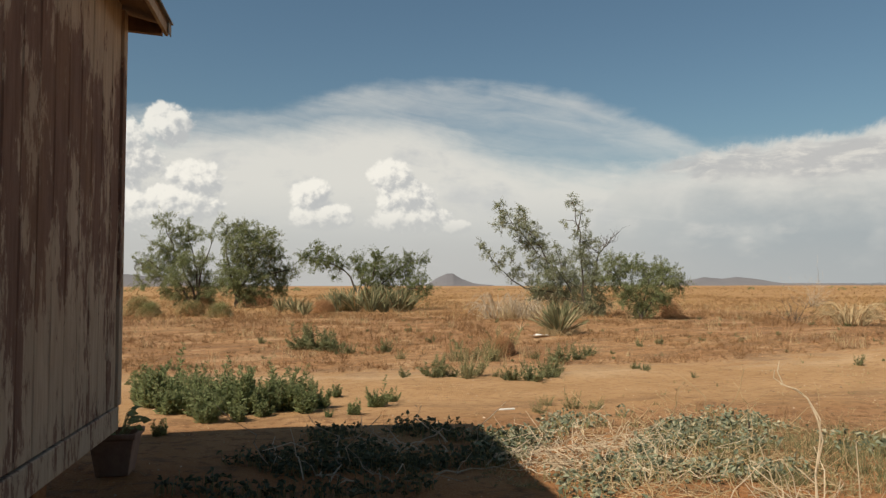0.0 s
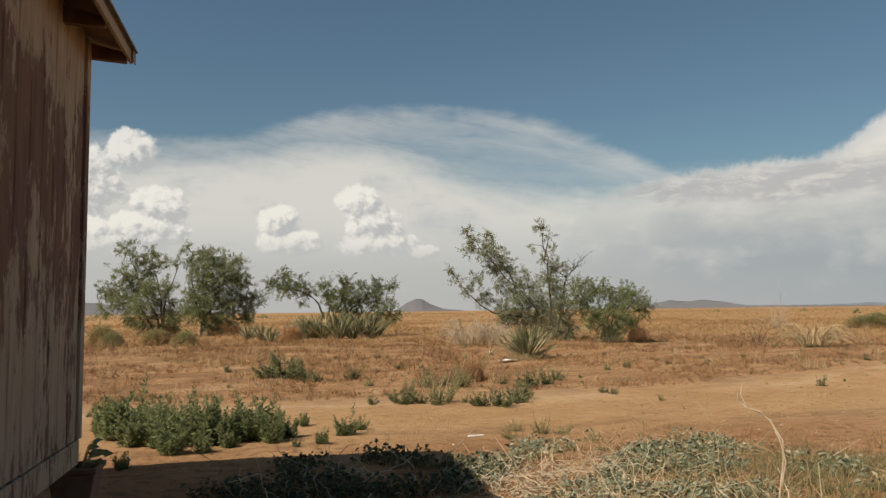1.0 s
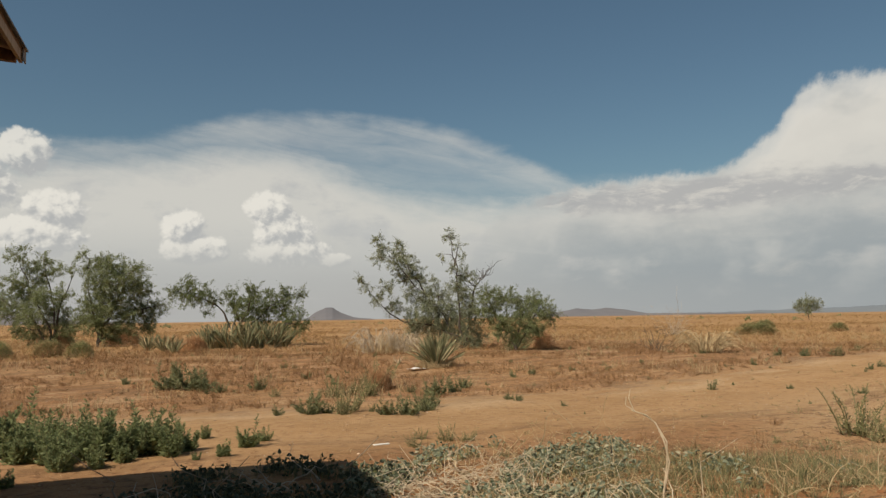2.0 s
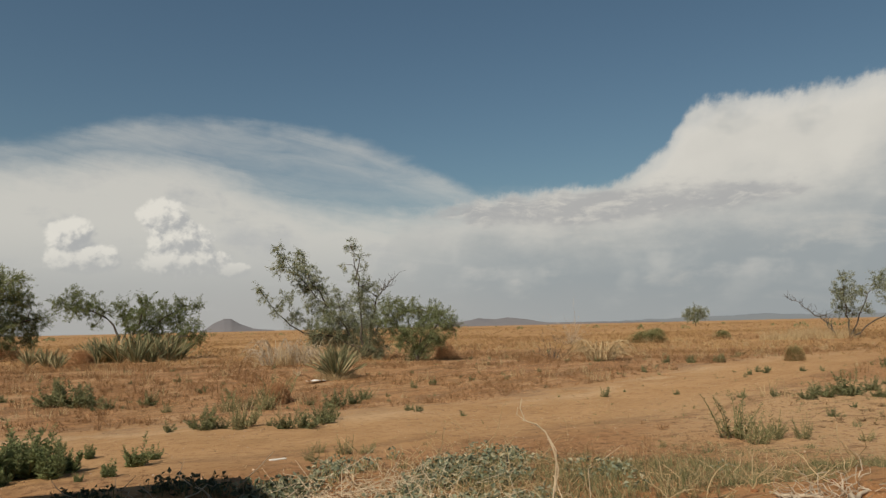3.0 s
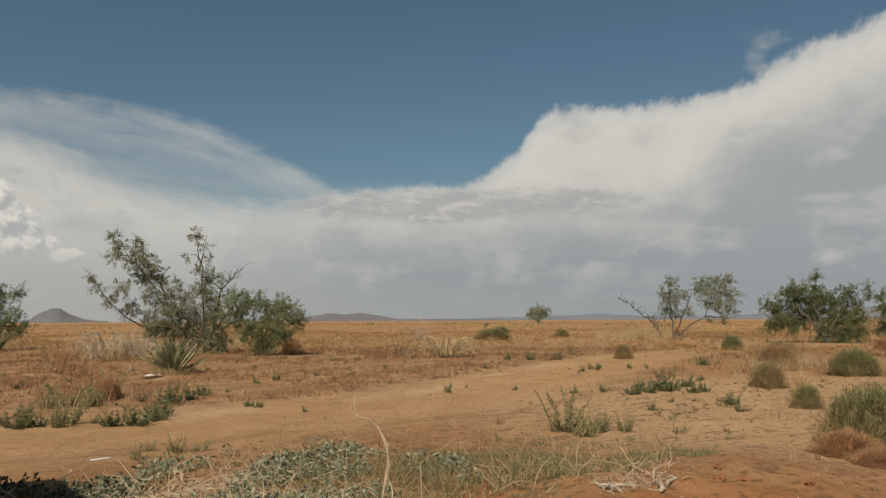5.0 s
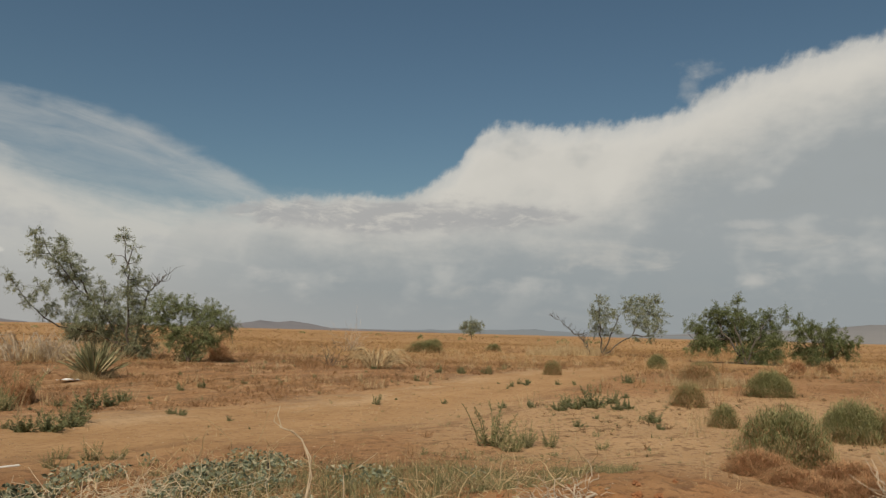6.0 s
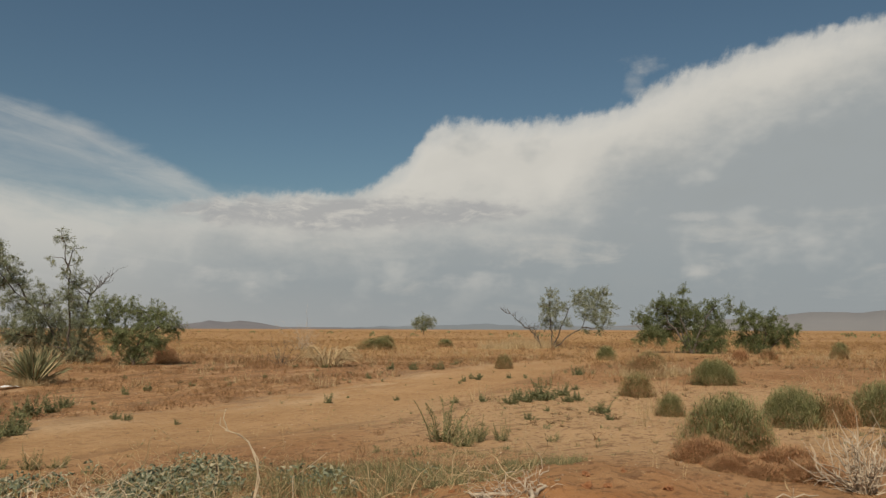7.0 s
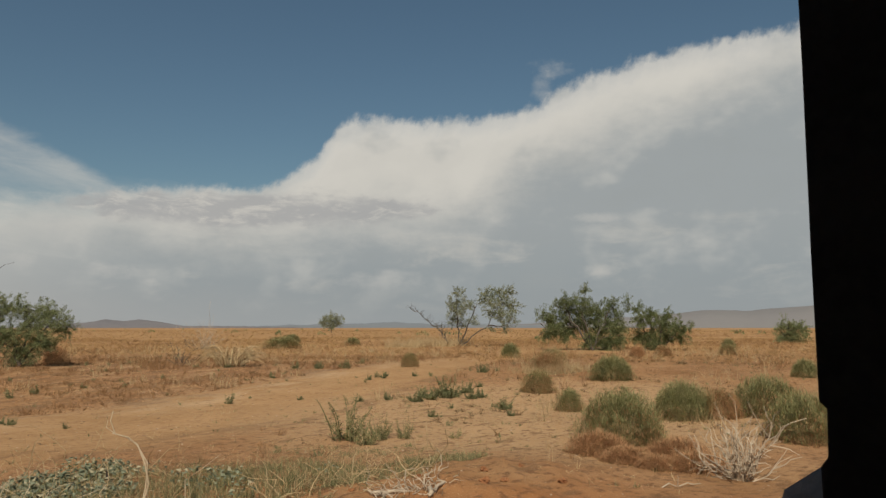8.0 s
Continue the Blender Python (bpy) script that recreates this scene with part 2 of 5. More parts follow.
def ground_material():
    m = bpy.data.materials.new("desert soil")
    m.use_nodes = True
    n = Nodes(m.node_tree)
    n.nodes.clear()
    pos = n.add("ShaderNodeNewGeometry").outputs["Position"]
    x, y, z = n.separate(pos)
    flat = n.combine(x, y)
    big = n.noise(flat, 0.22, 4)
    mid = n.noise(flat, 1.1, 5, 0.6)
    small = n.noise(flat, 9.0, 5, 0.65)
    grit = n.noise(flat, 60.0, 4, 0.7)
    red = n.mix(n.ramp01(mid, 0.35, 0.65), (0.255, 0.128, 0.056), (0.345, 0.188, 0.090))
    sand = n.mix(n.ramp01(mid, 0.35, 0.65), (0.352, 0.203, 0.094), (0.418, 0.252, 0.124))
    pale = (0.500, 0.345, 0.200)
    band = n.noise(n.combine(n.math("MULTIPLY", x, 0.4), n.math("SUBTRACT", y, n.math("MULTIPLY", x, 0.1))), 1.5, 6, 0.68)
    # the wheel track curves away towards the east
    bend = n.math("MULTIPLY", n.math("MAXIMUM", n.math("SUBTRACT", x, 6.5), 0.0), 0.30)
    off = n.math("SUBTRACT", y, n.math("ADD", 9.2, bend))
    wob = n.math("MULTIPLY", n.math("SUBTRACT", mid, 0.5), 2.4)
    half = n.math("MULTIPLY", n.math("MAXIMUM", n.math("SUBTRACT", x, 6.5), 0.0), 0.06)
    track = n.math("SUBTRACT", 1.0, n.ramp01(n.math("ADD", n.math("ADD", n.math("ABSOLUTE", off), half), wob), 1.4, 2.5))
    # open sandy yard at the east side
    ex = n.math("DIVIDE", n.math("SUBTRACT", x, 10.5), 4.5)
    ey = n.math("DIVIDE", n.math("SUBTRACT", y, 5.5), 3.6)
    yard = n.math("SUBTRACT", 1.0, n.ramp01(n.math("ADD", n.math("ADD", n.math("MULTIPLY", ex, ex), n.math("MULTIPLY", ey, ey)), wob), 0.5, 1.5))
    r = n.math("SQRT", n.math("ADD", n.math("MULTIPLY", x, x), n.math("MULTIPLY", y, y)))
    col = n.mix(n.ramp01(r, 5.2, 7.2), (0.310, 0.128, 0.046), red)
    col = n.mix(n.math("MULTIPLY", n.ramp01(big, 0.45, 0.62), 0.55), col, sand)
    col = n.mix(n.math("MAXIMUM", track, yard), col, sand)
    col = n.mix(n.math("MULTIPLY", yard, n.math("ADD", 0.2, n.math("MULTIPLY", n.ramp01(small, 0.42, 0.6), 0.4))), col, pale)
    crust = n.math("MULTIPLY", n.math("MULTIPLY", n.ramp01(off, 0.2, 1.2), n.ramp01(n.math("MULTIPLY", off, -1.0), -2.6, -1.6)), n.ramp01(n.math("ADD", n.math("MULTIPLY", small, 0.3), n.math("MULTIPLY", band, 0.7)), 0.46, 0.56))
    col = n.mix(n.math("MULTIPLY", crust, 0.75), col, pale)
    # trampled mats of old brown growth and bare pale patches lie across the field in long streaks
    field = n.math("MULTIPLY", n.ramp01(off, 0.9, 2.2), n.math("SUBTRACT", 1.0, track))
    col = n.mix(n.math("MULTIPLY", n.math("MULTIPLY", n.ramp01(band, 0.50, 0.60), field), 0.7), col, (0.200, 0.118, 0.062))
    col = n.mix(n.math("MULTIPLY", n.math("MULTIPLY", n.ramp01(n.math("SUBTRACT", 1.0, band), 0.52, 0.62), field), 0.45), col, pale)
    edge = n.math("MULTIPLY", n.math("SUBTRACT", 1.0, n.ramp01(n.math("ABSOLUTE", n.math("SUBTRACT", n.math("ABSOLUTE", off), 1.7)), 0.1, 0.7)), n.ramp01(band, 0.48, 0.58))
    col = n.mix(n.math("MULTIPLY", edge, 0.55), col, (0.190, 0.105, 0.055))
    # dry grass tint on the open plain
    plain = n.mix(n.ramp01(n.noise(n.combine(n.math("MULTIPLY", x, 0.5), y), 0.12, 5, 0.6), 0.38, 0.62), (0.300, 0.165, 0.070), (0.420, 0.250, 0.110))
    col = n.mix(n.ramp01(n.math("ADD", r, n.math("MULTIPLY", wob, 4.0)), 17.0, 40.0), col, plain)
    col = n.mix(n.math("MULTIPLY", n.ramp01(small, 0.50, 0.64), n.math("SUBTRACT", 0.78, n.math("MULTIPLY", track, 0.42))), col, (0.151, 0.072, 0.034))
    flecks = n.noise(n.combine(n.math("MULTIPLY", x, 0.6), y), 3.4, 6, 0.72)
    col = n.mix(n.math("MULTIPLY", n.ramp01(flecks, 0.54, 0.63), n.math("SUBTRACT", 0.75, n.math("MULTIPLY", track, 0.45))), col, (0.183, 0.098, 0.048))
    col = n.mix(n.math("MULTIPLY", n.ramp01(grit, 0.56, 0.68), 0.6), col, (0.529, 0.358, 0.222))
    p = n.add("ShaderNodeBsdfPrincipled")
    n.put(p.inputs["Base Color"], col)
    p.inputs["Roughness"].default_value = 0.95
    p.inputs["Specular IOR Level"].default_value = 0.15
    b = n.add("ShaderNodeBump")
    b.inputs["Strength"].default_value, b.inputs["Distance"].default_value = 1.0, 0.05
    n.put(b.inputs["Height"], n.math("ADD", n.math("MULTIPLY", small, 0.7), n.math("MULTIPLY", grit, 0.3)))
    n.links.new(b.outputs[0], p.inputs["Normal"])
    n.links.new(p.outputs[0], n.add("ShaderNodeOutputMaterial").inputs[0])
    return m


SOIL = ground_material()
BARK = material("grey brown bark", (0.07, 0.056, 0.045), (0.125, 0.103, 0.082), 9, 0.95, 0.4, 30)
DEAD = material("bleached dead wood", (0.36, 0.285, 0.205), (0.48, 0.4, 0.3), 8, 0.9, 0.3, 40, island=0.2)
STALK = material("pale cream dry stalk", (0.46, 0.36, 0.24), (0.60, 0.49, 0.35), 12, 0.85, 0.2, 60)
STRAW = material("dry straw", (0.400, 0.288, 0.152), (0.512, 0.392, 0.232), 5, 0.85, island=0.25, thin=0.25)
RUST_STRAW = material("rusty dry grass", (0.240, 0.124, 0.056), (0.376, 0.220, 0.104), 3, 0.9, island=0.4, thin=0.25, third=(0.17, 0.10, 0.055))
GOLD = material("golden dry plain grass", (0.285, 0.160, 0.070), (0.470, 0.310, 0.145), 0.18, 0.9, island=0.3, thin=0.25, third=(0.30, 0.18, 0.085))
LEAF_TREE = material("olive green leaves", (0.185, 0.212, 0.098), (0.262, 0.282, 0.14), 2.5, 0.75, island=0.35, thin=0.45)
LEAF_DARK = material("dark green leaves", (0.14, 0.165, 0.07), (0.205, 0.225, 0.1), 2.5, 0.75, island=0.35, thin=0.45)
LEAF_GREY = material("grey green leaves", (0.225, 0.243, 0.145), (0.315, 0.325, 0.205), 2.5, 0.8, island=0.3, thin=0.45)
LEAF_WEED = material("fresh green weed leaves", (0.175, 0.205, 0.09), (0.255, 0.28, 0.13), 6, 0.75, island=0.3, thin=0.45)
LEAF_BLUE = material("blue green weed leaves", (0.170, 0.180, 0.088), (0.240, 0.242, 0.122), 6, 0.8, island=0.3, thin=0.45)
LEAF_GOURD = material("silvery gourd leaves", (0.15, 0.18, 0.115), (0.275, 0.285, 0.19), 12, 0.8, island=0.3, thin=0.2, third=(0.34, 0.30, 0.20))
# leaf colour darkened so the vines beside the shed look deeply shaded
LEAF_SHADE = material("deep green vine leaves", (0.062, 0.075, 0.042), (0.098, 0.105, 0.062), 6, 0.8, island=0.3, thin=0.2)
BLADE = material("grey green agave blades", (0.15, 0.155, 0.075), (0.225, 0.22, 0.12), 5, 0.7, island=0.35, third=(0.33, 0.26, 0.15), piece=True)
STEM_GREEN = material("green brown stems", (0.14, 0.15, 0.06), (0.24, 0.20, 0.10), 8, 0.85, island=0.2)
THISTLE = material("green thistle stems", (0.235, 0.235, 0.10), (0.325, 0.31, 0.15), 4, 0.85, island=0.3, thin=0.45)
THISTLE_BROWN = material("brown thistle stems", (0.44, 0.245, 0.125), (0.56, 0.345, 0.185), 4, 0.9, island=0.3, thin=0.4)
DULL_GRASS = material("dull olive grass", (0.165, 0.165, 0.075), (0.25, 0.23, 0.115), 3, 0.85, island=0.35, thin=0.3, third=(0.36, 0.28, 0.15))
MAT_BROWN = material("matted old brown growth", (0.135, 0.085, 0.045), (0.215, 0.135, 0.07), 3, 0.95, island=0.35, thin=0.15)
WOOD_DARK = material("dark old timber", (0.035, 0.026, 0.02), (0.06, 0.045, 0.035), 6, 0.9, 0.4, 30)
CLAY = material("terracotta clay", (0.21, 0.125, 0.09), (0.27, 0.17, 0.125), 7, 0.9, 0.2, 60)
PALE = material("faded white plastic", (0.72, 0.70, 0.66), (0.60, 0.57, 0.52), 9, 0.6)
ROOFING = material("grey roll roofing", (0.20, 0.19, 0.18), (0.30, 0.28, 0.26), 9, 0.95, 0.4, 120)
RAW_WOOD = material("brown roof boards", (0.16, 0.095, 0.055), (0.24, 0.15, 0.09), 6, 0.9, 0.3, 30)
CLOD = material("red clods of soil", (0.22, 0.095, 0.042), (0.32, 0.15, 0.068), 9, 0.95, 0.6, 50)
BURLAP = material("dusty brown sacking", (0.2, 0.155, 0.13), (0.28, 0.22, 0.18), 8, 0.95, 0.5, 90)
# the air is clear: distance haze is mixed into these three hill colours
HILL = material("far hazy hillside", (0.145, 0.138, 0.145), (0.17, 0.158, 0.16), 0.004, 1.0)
HILL_PALE_HAZE = material("fainter far hillside", (0.180, 0.174, 0.173), (0.190, 0.182, 0.178), 0.003, 1.0)
HILL_BLUE_HAZE = material("blue far hillside in rain", (0.170, 0.187, 0.203), (0.178, 0.192, 0.205), 0.003, 1.0)


# ---- mesh helpers ----
rng = np.random.default_rng(7)


class Mesh:
    """Gathers vertices and faces for one mesh."""

    def __init__(self):
        self.v, self.f = [], []

    def tube(self, pts, radii, sides=5):
        pts = [Vector(p) for p in pts]
        start = len(self.v)
        for i, p in enumerate(pts):
            d = (pts[min(i + 1, len(pts) - 1)] - pts[max(i - 1, 0)])
            d = d.normalized() if d.length else Vector((0, 0, 1))
            a = d.orthogonal().normalized()
            b = d.cross(a)
            r = radii[i] if isinstance(radii, (list, tuple)) else radii
            for k in range(sides):
                t = 2 * math.pi * k / sides
                self.v.append(p + a * (r * math.cos(t)) + b * (r * math.sin(t)))
        for i in range(len(pts) - 1):
            for k in range(sides):
                j, k2 = start + i * sides, (k + 1) % sides
                self.f.append((j + k, j + k2, j + sides + k2, j + sides + k))
        self.f.append(tuple(start + k for k in reversed(range(sides))))
        self.f.append(tuple(start + (len(pts) - 1) * sides + k for k in range(sides)))
        return self

    def leaf(self, p, along, length, width, fold=0.0):
        """A small pointed leaf: four corners, folded along its rib."""
        p, along = Vector(p), Vector(along).normalized()
        side = along.cross(Vector(rng.normal(size=3))).normalized()
        up = along.cross(side)
        i = len(self.v)
        self.v += [p, p + along * (0.45 * length) + side * width * 0.5 + up * fold, p + along * length, p + along * (0.45 * length) - side * width * 0.5 + up * fold]
        self.f += [(i, i + 1, i + 2), (i, i + 2, i + 3)] if fold else [(i, i + 1, i + 2, i + 3)]
        return self

    def blade(self, p, tip, width, sag=0.0, parts=3):
        """A tapering strip from p to tip that sags in its outer half."""
        p, tip = Vector(p), Vector(tip)
        d = tip - p
        side = d.cross(Vector((0, 0, 1)))
        side = side.normalized() if side.length > 1e-6 else Vector((1, 0, 0))
        i = len(self.v)
        for k in range(parts):
            s = k / parts
            q = p + d * s - Vector((0, 0, sag * s * s))
            w = width * (1 - 0.75 * s) * 0.5
            self.v += [q - side * w, q + side * w]
        self.v.append(tip - Vector((0, 0, sag)))
        for k in range(parts - 1):
            j = i + 2 * k
            self.f.append((j, j + 1, j + 3, j + 2))
        j = i + 2 * (parts - 1)
        self.f.append((j, j + 1, j + 2))
        return self

    def box(self, lo, hi):
        x0, y0, z0 = lo
        x1, y1, z1 = hi
        i = len(self.v)
        self.v += [Vector(c) for c in ((x0, y0, z0), (x1, y0, z0), (x1, y1, z0), (x0, y1, z0), (x0, y0, z1), (x1, y0, z1), (x1, y1, z1), (x0, y1, z1))]
        self.f += [tuple(i + k for k in q) for q in ((3, 2, 1, 0), (4, 5, 6, 7), (0, 1, 5, 4), (1, 2, 6, 5), (2, 3, 7, 6), (3, 0, 4, 7))]
        return self

    def data(self, name, mat, smooth=False):
        me = bpy.data.meshes.new(name)
        me.from_pydata([tuple(v) for v in self.v], [], self.f)
        me.materials.append(mat)
        if smooth:
            me.polygons.foreach_set("use_smooth", [True] * len(me.polygons))
        me.update()
        return me


class Leaves:
    """Gathers many small pointed leaves as arrays."""

    def __init__(self):
        self.rows = []

    def bunch(self, p, d, reach, count, length, width, loose=0.16, turn=0.6):
        p, d = np.array(p), np.array(d)
        q = p + d * (reach * rng.random((count, 1))) + rng.normal(size=(count, 3)) * (loose * reach)
        along = d * 0.7 + rng.normal(size=(count, 3)) * turn
        self.rows.append((q, along, length * rng.uniform(0.6, 1.4, count), width * rng.uniform(0.6, 1.4, count)))

    def single(self, p, along, length, width):
        self.rows.append((np.array([p]), np.array([along]), np.array([length]), np.array([width])))

    def data(self, name, mat, smooth=False):
        q, al, ln, wd = (np.concatenate([r[k] for r in self.rows]) for k in range(4))
        al = al / np.linalg.norm(al, axis=1, keepdims=True)
        side = np.cross(al, rng.normal(size=al.shape))
        side /= np.linalg.norm(side, axis=1, keepdims=True)
        mid, half = q + al * (0.45 * ln)[:, None], side * (wd / 2)[:, None]
        v = np.stack([q, mid + half, q + al * ln[:, None], mid - half], 1).reshape(-1, 3)
        me = bpy.data.meshes.new(name)
        me.from_pydata(v.tolist(), [], np.arange(len(v)).reshape(-1, 4).tolist())
        me.materials.append(mat)
        me.update()
        return me


def part(name, mesh, mat, parent, label="", smooth=False, bevel=0.0, kind=""):
    ob = new(name, mesh.data(name, mat, smooth))
    ob.parent = parent
    if bevel:
        bv = ob.modifiers.new("edge", "BEVEL")
        bv.width, bv.segments = bevel, 2
    return tagged(ob, label, kind=kind)


def thing(name, m, label, category, group="", kind=""):
    ob = new(name)
    ob.empty_display_size = 0.1
    ob.matrix_basis = m
    return tagged(ob, label, category, group, kind)


def smooth01(a, b, v):
    v = np.clip((v - a) / (b - a), 0, 1)
    return v * v * (3 - 2 * v)


def rise(x, y):
    """The height of the ground: level yard, a low swell towards the trees, and a spoil mound."""
    r = np.hypot(x, y)
    z = 0.3 * smooth01(11, 20, r) + 0.18 * np.exp(-(((x - 5.0) / 1.5) ** 2 + ((y - 3.2) / 0.8) ** 2)) + 0.04 * np.exp(-(((x - 5.0) / 2.0) ** 2 + ((y - 3.2) / 1.2) ** 2)) * np.sin(7 * x + 2 * np.sin(3 * y)) * np.sin(6.3 * y + 1.5 * np.sin(4 * x))
    near = np.exp(-(r / 40.0) ** 2)
    z = z + near * (0.02 * np.sin(1.7 * x + 0.9 * y) * np.sin(1.3 * y - 0.6 * x) + 0.012 * np.sin(4.1 * x + 1.0) * np.sin(3.7 * y + 0.5 * x))
    return z


def at(x, y, turn=0.0, sink=0.0):
    return pose(x, y, float(rise(x, y)) - sink, 0, 0, turn)


# ---- ground ----
def make_ground():
    rings = np.concatenate(([0.0], np.geomspace(0.4, 4600, 420)))
    seg = 420
    ang = np.linspace(0, 2 * math.pi, seg, endpoint=False)
    rr, aa = np.meshgrid(rings, ang, indexing="ij")
    x, y = rr * np.sin(aa), rr * np.cos(aa)
    z = rise(x, y)
    v = np.stack([x, y, z], -1).reshape(-1, 3)
    i, k = np.meshgrid(np.arange(len(rings) - 1), np.arange(seg), indexing="ij")
    k2 = (k + 1) % seg
    f = np.stack([i * seg + k, (i + 1) * seg + k, (i + 1) * seg + k2, i * seg + k2], -1).reshape(-1, 4)
    me = bpy.data.meshes.new("ground")
    me.from_pydata(v.tolist(), [], f[:, ::-1].tolist())
    me.materials.append(SOIL)
    me.polygons.foreach_set("use_smooth", [True] * len(me.polygons))
    me.update()
    return tagged(new("ground", me), "sandy reddish desert soil with a wheel track", "ground", kind="structure")


make_ground()


def ridge(name, label, mat, r, profile, foot=-12.0):
    """A far range of hills along an arc: profile is rows of bearing and height above level in degrees."""
    m = Mesh()
    az = np.linspace(profile[0][0], profile[-1][0], 90)
    h = np.interp(az, [p[0] for p in profile], [p[1] for p in profile])
    for j, (a, e) in enumerate(zip(az, h)):
        e = max(e + 0.05 * noise.noise((a * 0.9, 3.0, 0)) + 0.03 * noise.noise((a * 3.1, 1.0, 0)), 0.0) if 0 < j < 89 else 0.0
        s, c = math.sin(radians(a)), math.cos(radians(a))
        top = r * math.tan(radians(e)) + 1.2
        for dr, z in ((-0.10 * r, foot), (-0.045 * r, top * 0.45), (0, top), (0.08 * r, foot)):
            q = r + dr
            m.v.append(Vector((q * s, q * c, z)))
    for j in range(89):
        for k in range(3):
            i = 4 * j + k
            m.f.append((i, i + 4, i + 5, i + 1))
    return tagged(new(name, m.data(name, mat, True)), label, "hill", kind="structure")


ridge("backdrop_hill", "lone brown desert hill on the horizon", HILL, 2600, [(7.6, 0), (9.0, 0.12), (9.7, 0.62), (10.4, 0.92), (10.9, 0.9), (11.5, 0.55), (12.4, 0.2), (14, 0)])
ridge("backdrop_range", "low hazy brown hills on the horizon", HILL, 3000, [(23, 0), (26.5, 0.25), (27.9, 0.36), (29.2, 0.58), (30.3, 0.46), (31.3, 0.58), (32.4, 0.46), (34.2, 0.14), (38, 0.12), (44, 0)])
ridge("backdrop_range", "low hazy hills beyond the trees", HILL, 2700, [(-26, 0), (-20, 0.7), (-15, 1.1), (-12.5, 0.85), (-8, 0.35), (-2, 0)])
ridge("backdrop_range", "mountains behind the rain, coloured with its dim blue haze", HILL_BLUE_HAZE, 3700, [(36, 0), (40, 0.15), (44, 0.25), (47, 0.32), (49.5, 0.42), (52, 0.28), (56, 0.25), (60, 0.2), (64, 0)])
ridge("backdrop_range", "mountains in the rain haze, coloured faint and pale for it", HILL_PALE_HAZE, 3900, [(56, 0.1), (62, 0.45), (66, 0.75), (69, 0.9), (72, 1.25), (75, 1.2), (79, 1.5), (83, 1.3), (90, 1.3), (105, 0.5)])


# ---- the old shed ----
def peeling_paint():
    m = bpy.data.materials.new("peeling brown paint on grey wood")
    m.use_nodes = True
    n = Nodes(m.node_tree)
    n.nodes.clear()
    pos = n.add("ShaderNodeNewGeometry").outputs["Position"]
    x, y, z = n.separate(pos)
    grainy = n.combine(n.math("MULTIPLY", x, 14.0), n.math("MULTIPLY", y, 14.0), n.math("MULTIPLY", z, 1.3))
    long = n.combine(n.math("MULTIPLY", x, 4.0), n.math("MULTIPLY", y, 4.5), n.math("MULTIPLY", z, 1.5))
    grain = n.noise(grainy, 2.2, 6, 0.7)
    worn = n.noise(long, 0.9, 6, 0.62)
    flake = n.noise(n.combine(n.math("MULTIPLY", x, 14.0), n.math("MULTIPLY", y, 14.0), n.math("MULTIPLY", z, 4.2)), 1.0, 7, 0.78)
    wood = n.mix(n.ramp01(grain, 0.3, 0.7), (0.33, 0.255, 0.185), (0.45, 0.355, 0.26))
    paint = n.mix(n.ramp01(grain, 0.3, 0.7), (0.140, 0.080, 0.058), (0.215, 0.130, 0.094))
    # the sheltered strip under the eave and the splashed foot have lost most of their paint
    bare = n.math("ADD", n.math("MULTIPLY", n.ramp01(z, 2.25, 2.9), 0.14), n.math("MULTIPLY", n.math("SUBTRACT", 1.0, n.ramp01(z, 0.6, 2.0)), 0.085))
    f = n.math("ADD", n.math("ADD", n.math("MULTIPLY", worn, 0.5), n.math("MULTIPLY", flake, 0.5)), bare)
    col = n.mix(n.ramp01(f, 0.515, 0.565), paint, wood)
    rust = n.ramp01(n.noise(long, 0.35, 3), 0.55, 0.75)
    col = n.mix(n.math("MULTIPLY", rust, 0.35), col, (0.26, 0.15, 0.075))
    p = n.add("ShaderNodeBsdfPrincipled")
    n.put(p.inputs["Base Color"], col)
    p.inputs["Roughness"].default_value = 0.9
    p.inputs["Specular IOR Level"].default_value = 0.2
    b = n.add("ShaderNodeBump")
    b.inputs["Strength"].default_value, b.inputs["Distance"].default_value = 0.6, 0.006
    n.put(b.inputs["Height"], n.math("ADD", grain, n.math("MULTIPLY", f, 1.5)))
    n.links.new(b.outputs[0], p.inputs["Normal"])
    n.links.new(p.outputs[0], n.add("ShaderNodeOutputMaterial").inputs[0])
    return m


PEELING = peeling_paint()
SHED_X, SHED_Y0, SHED_Y1, SHED_W = -1.16, -3.2, 5.03, 3.6
SILL, PLATE = 0.50, 3.00


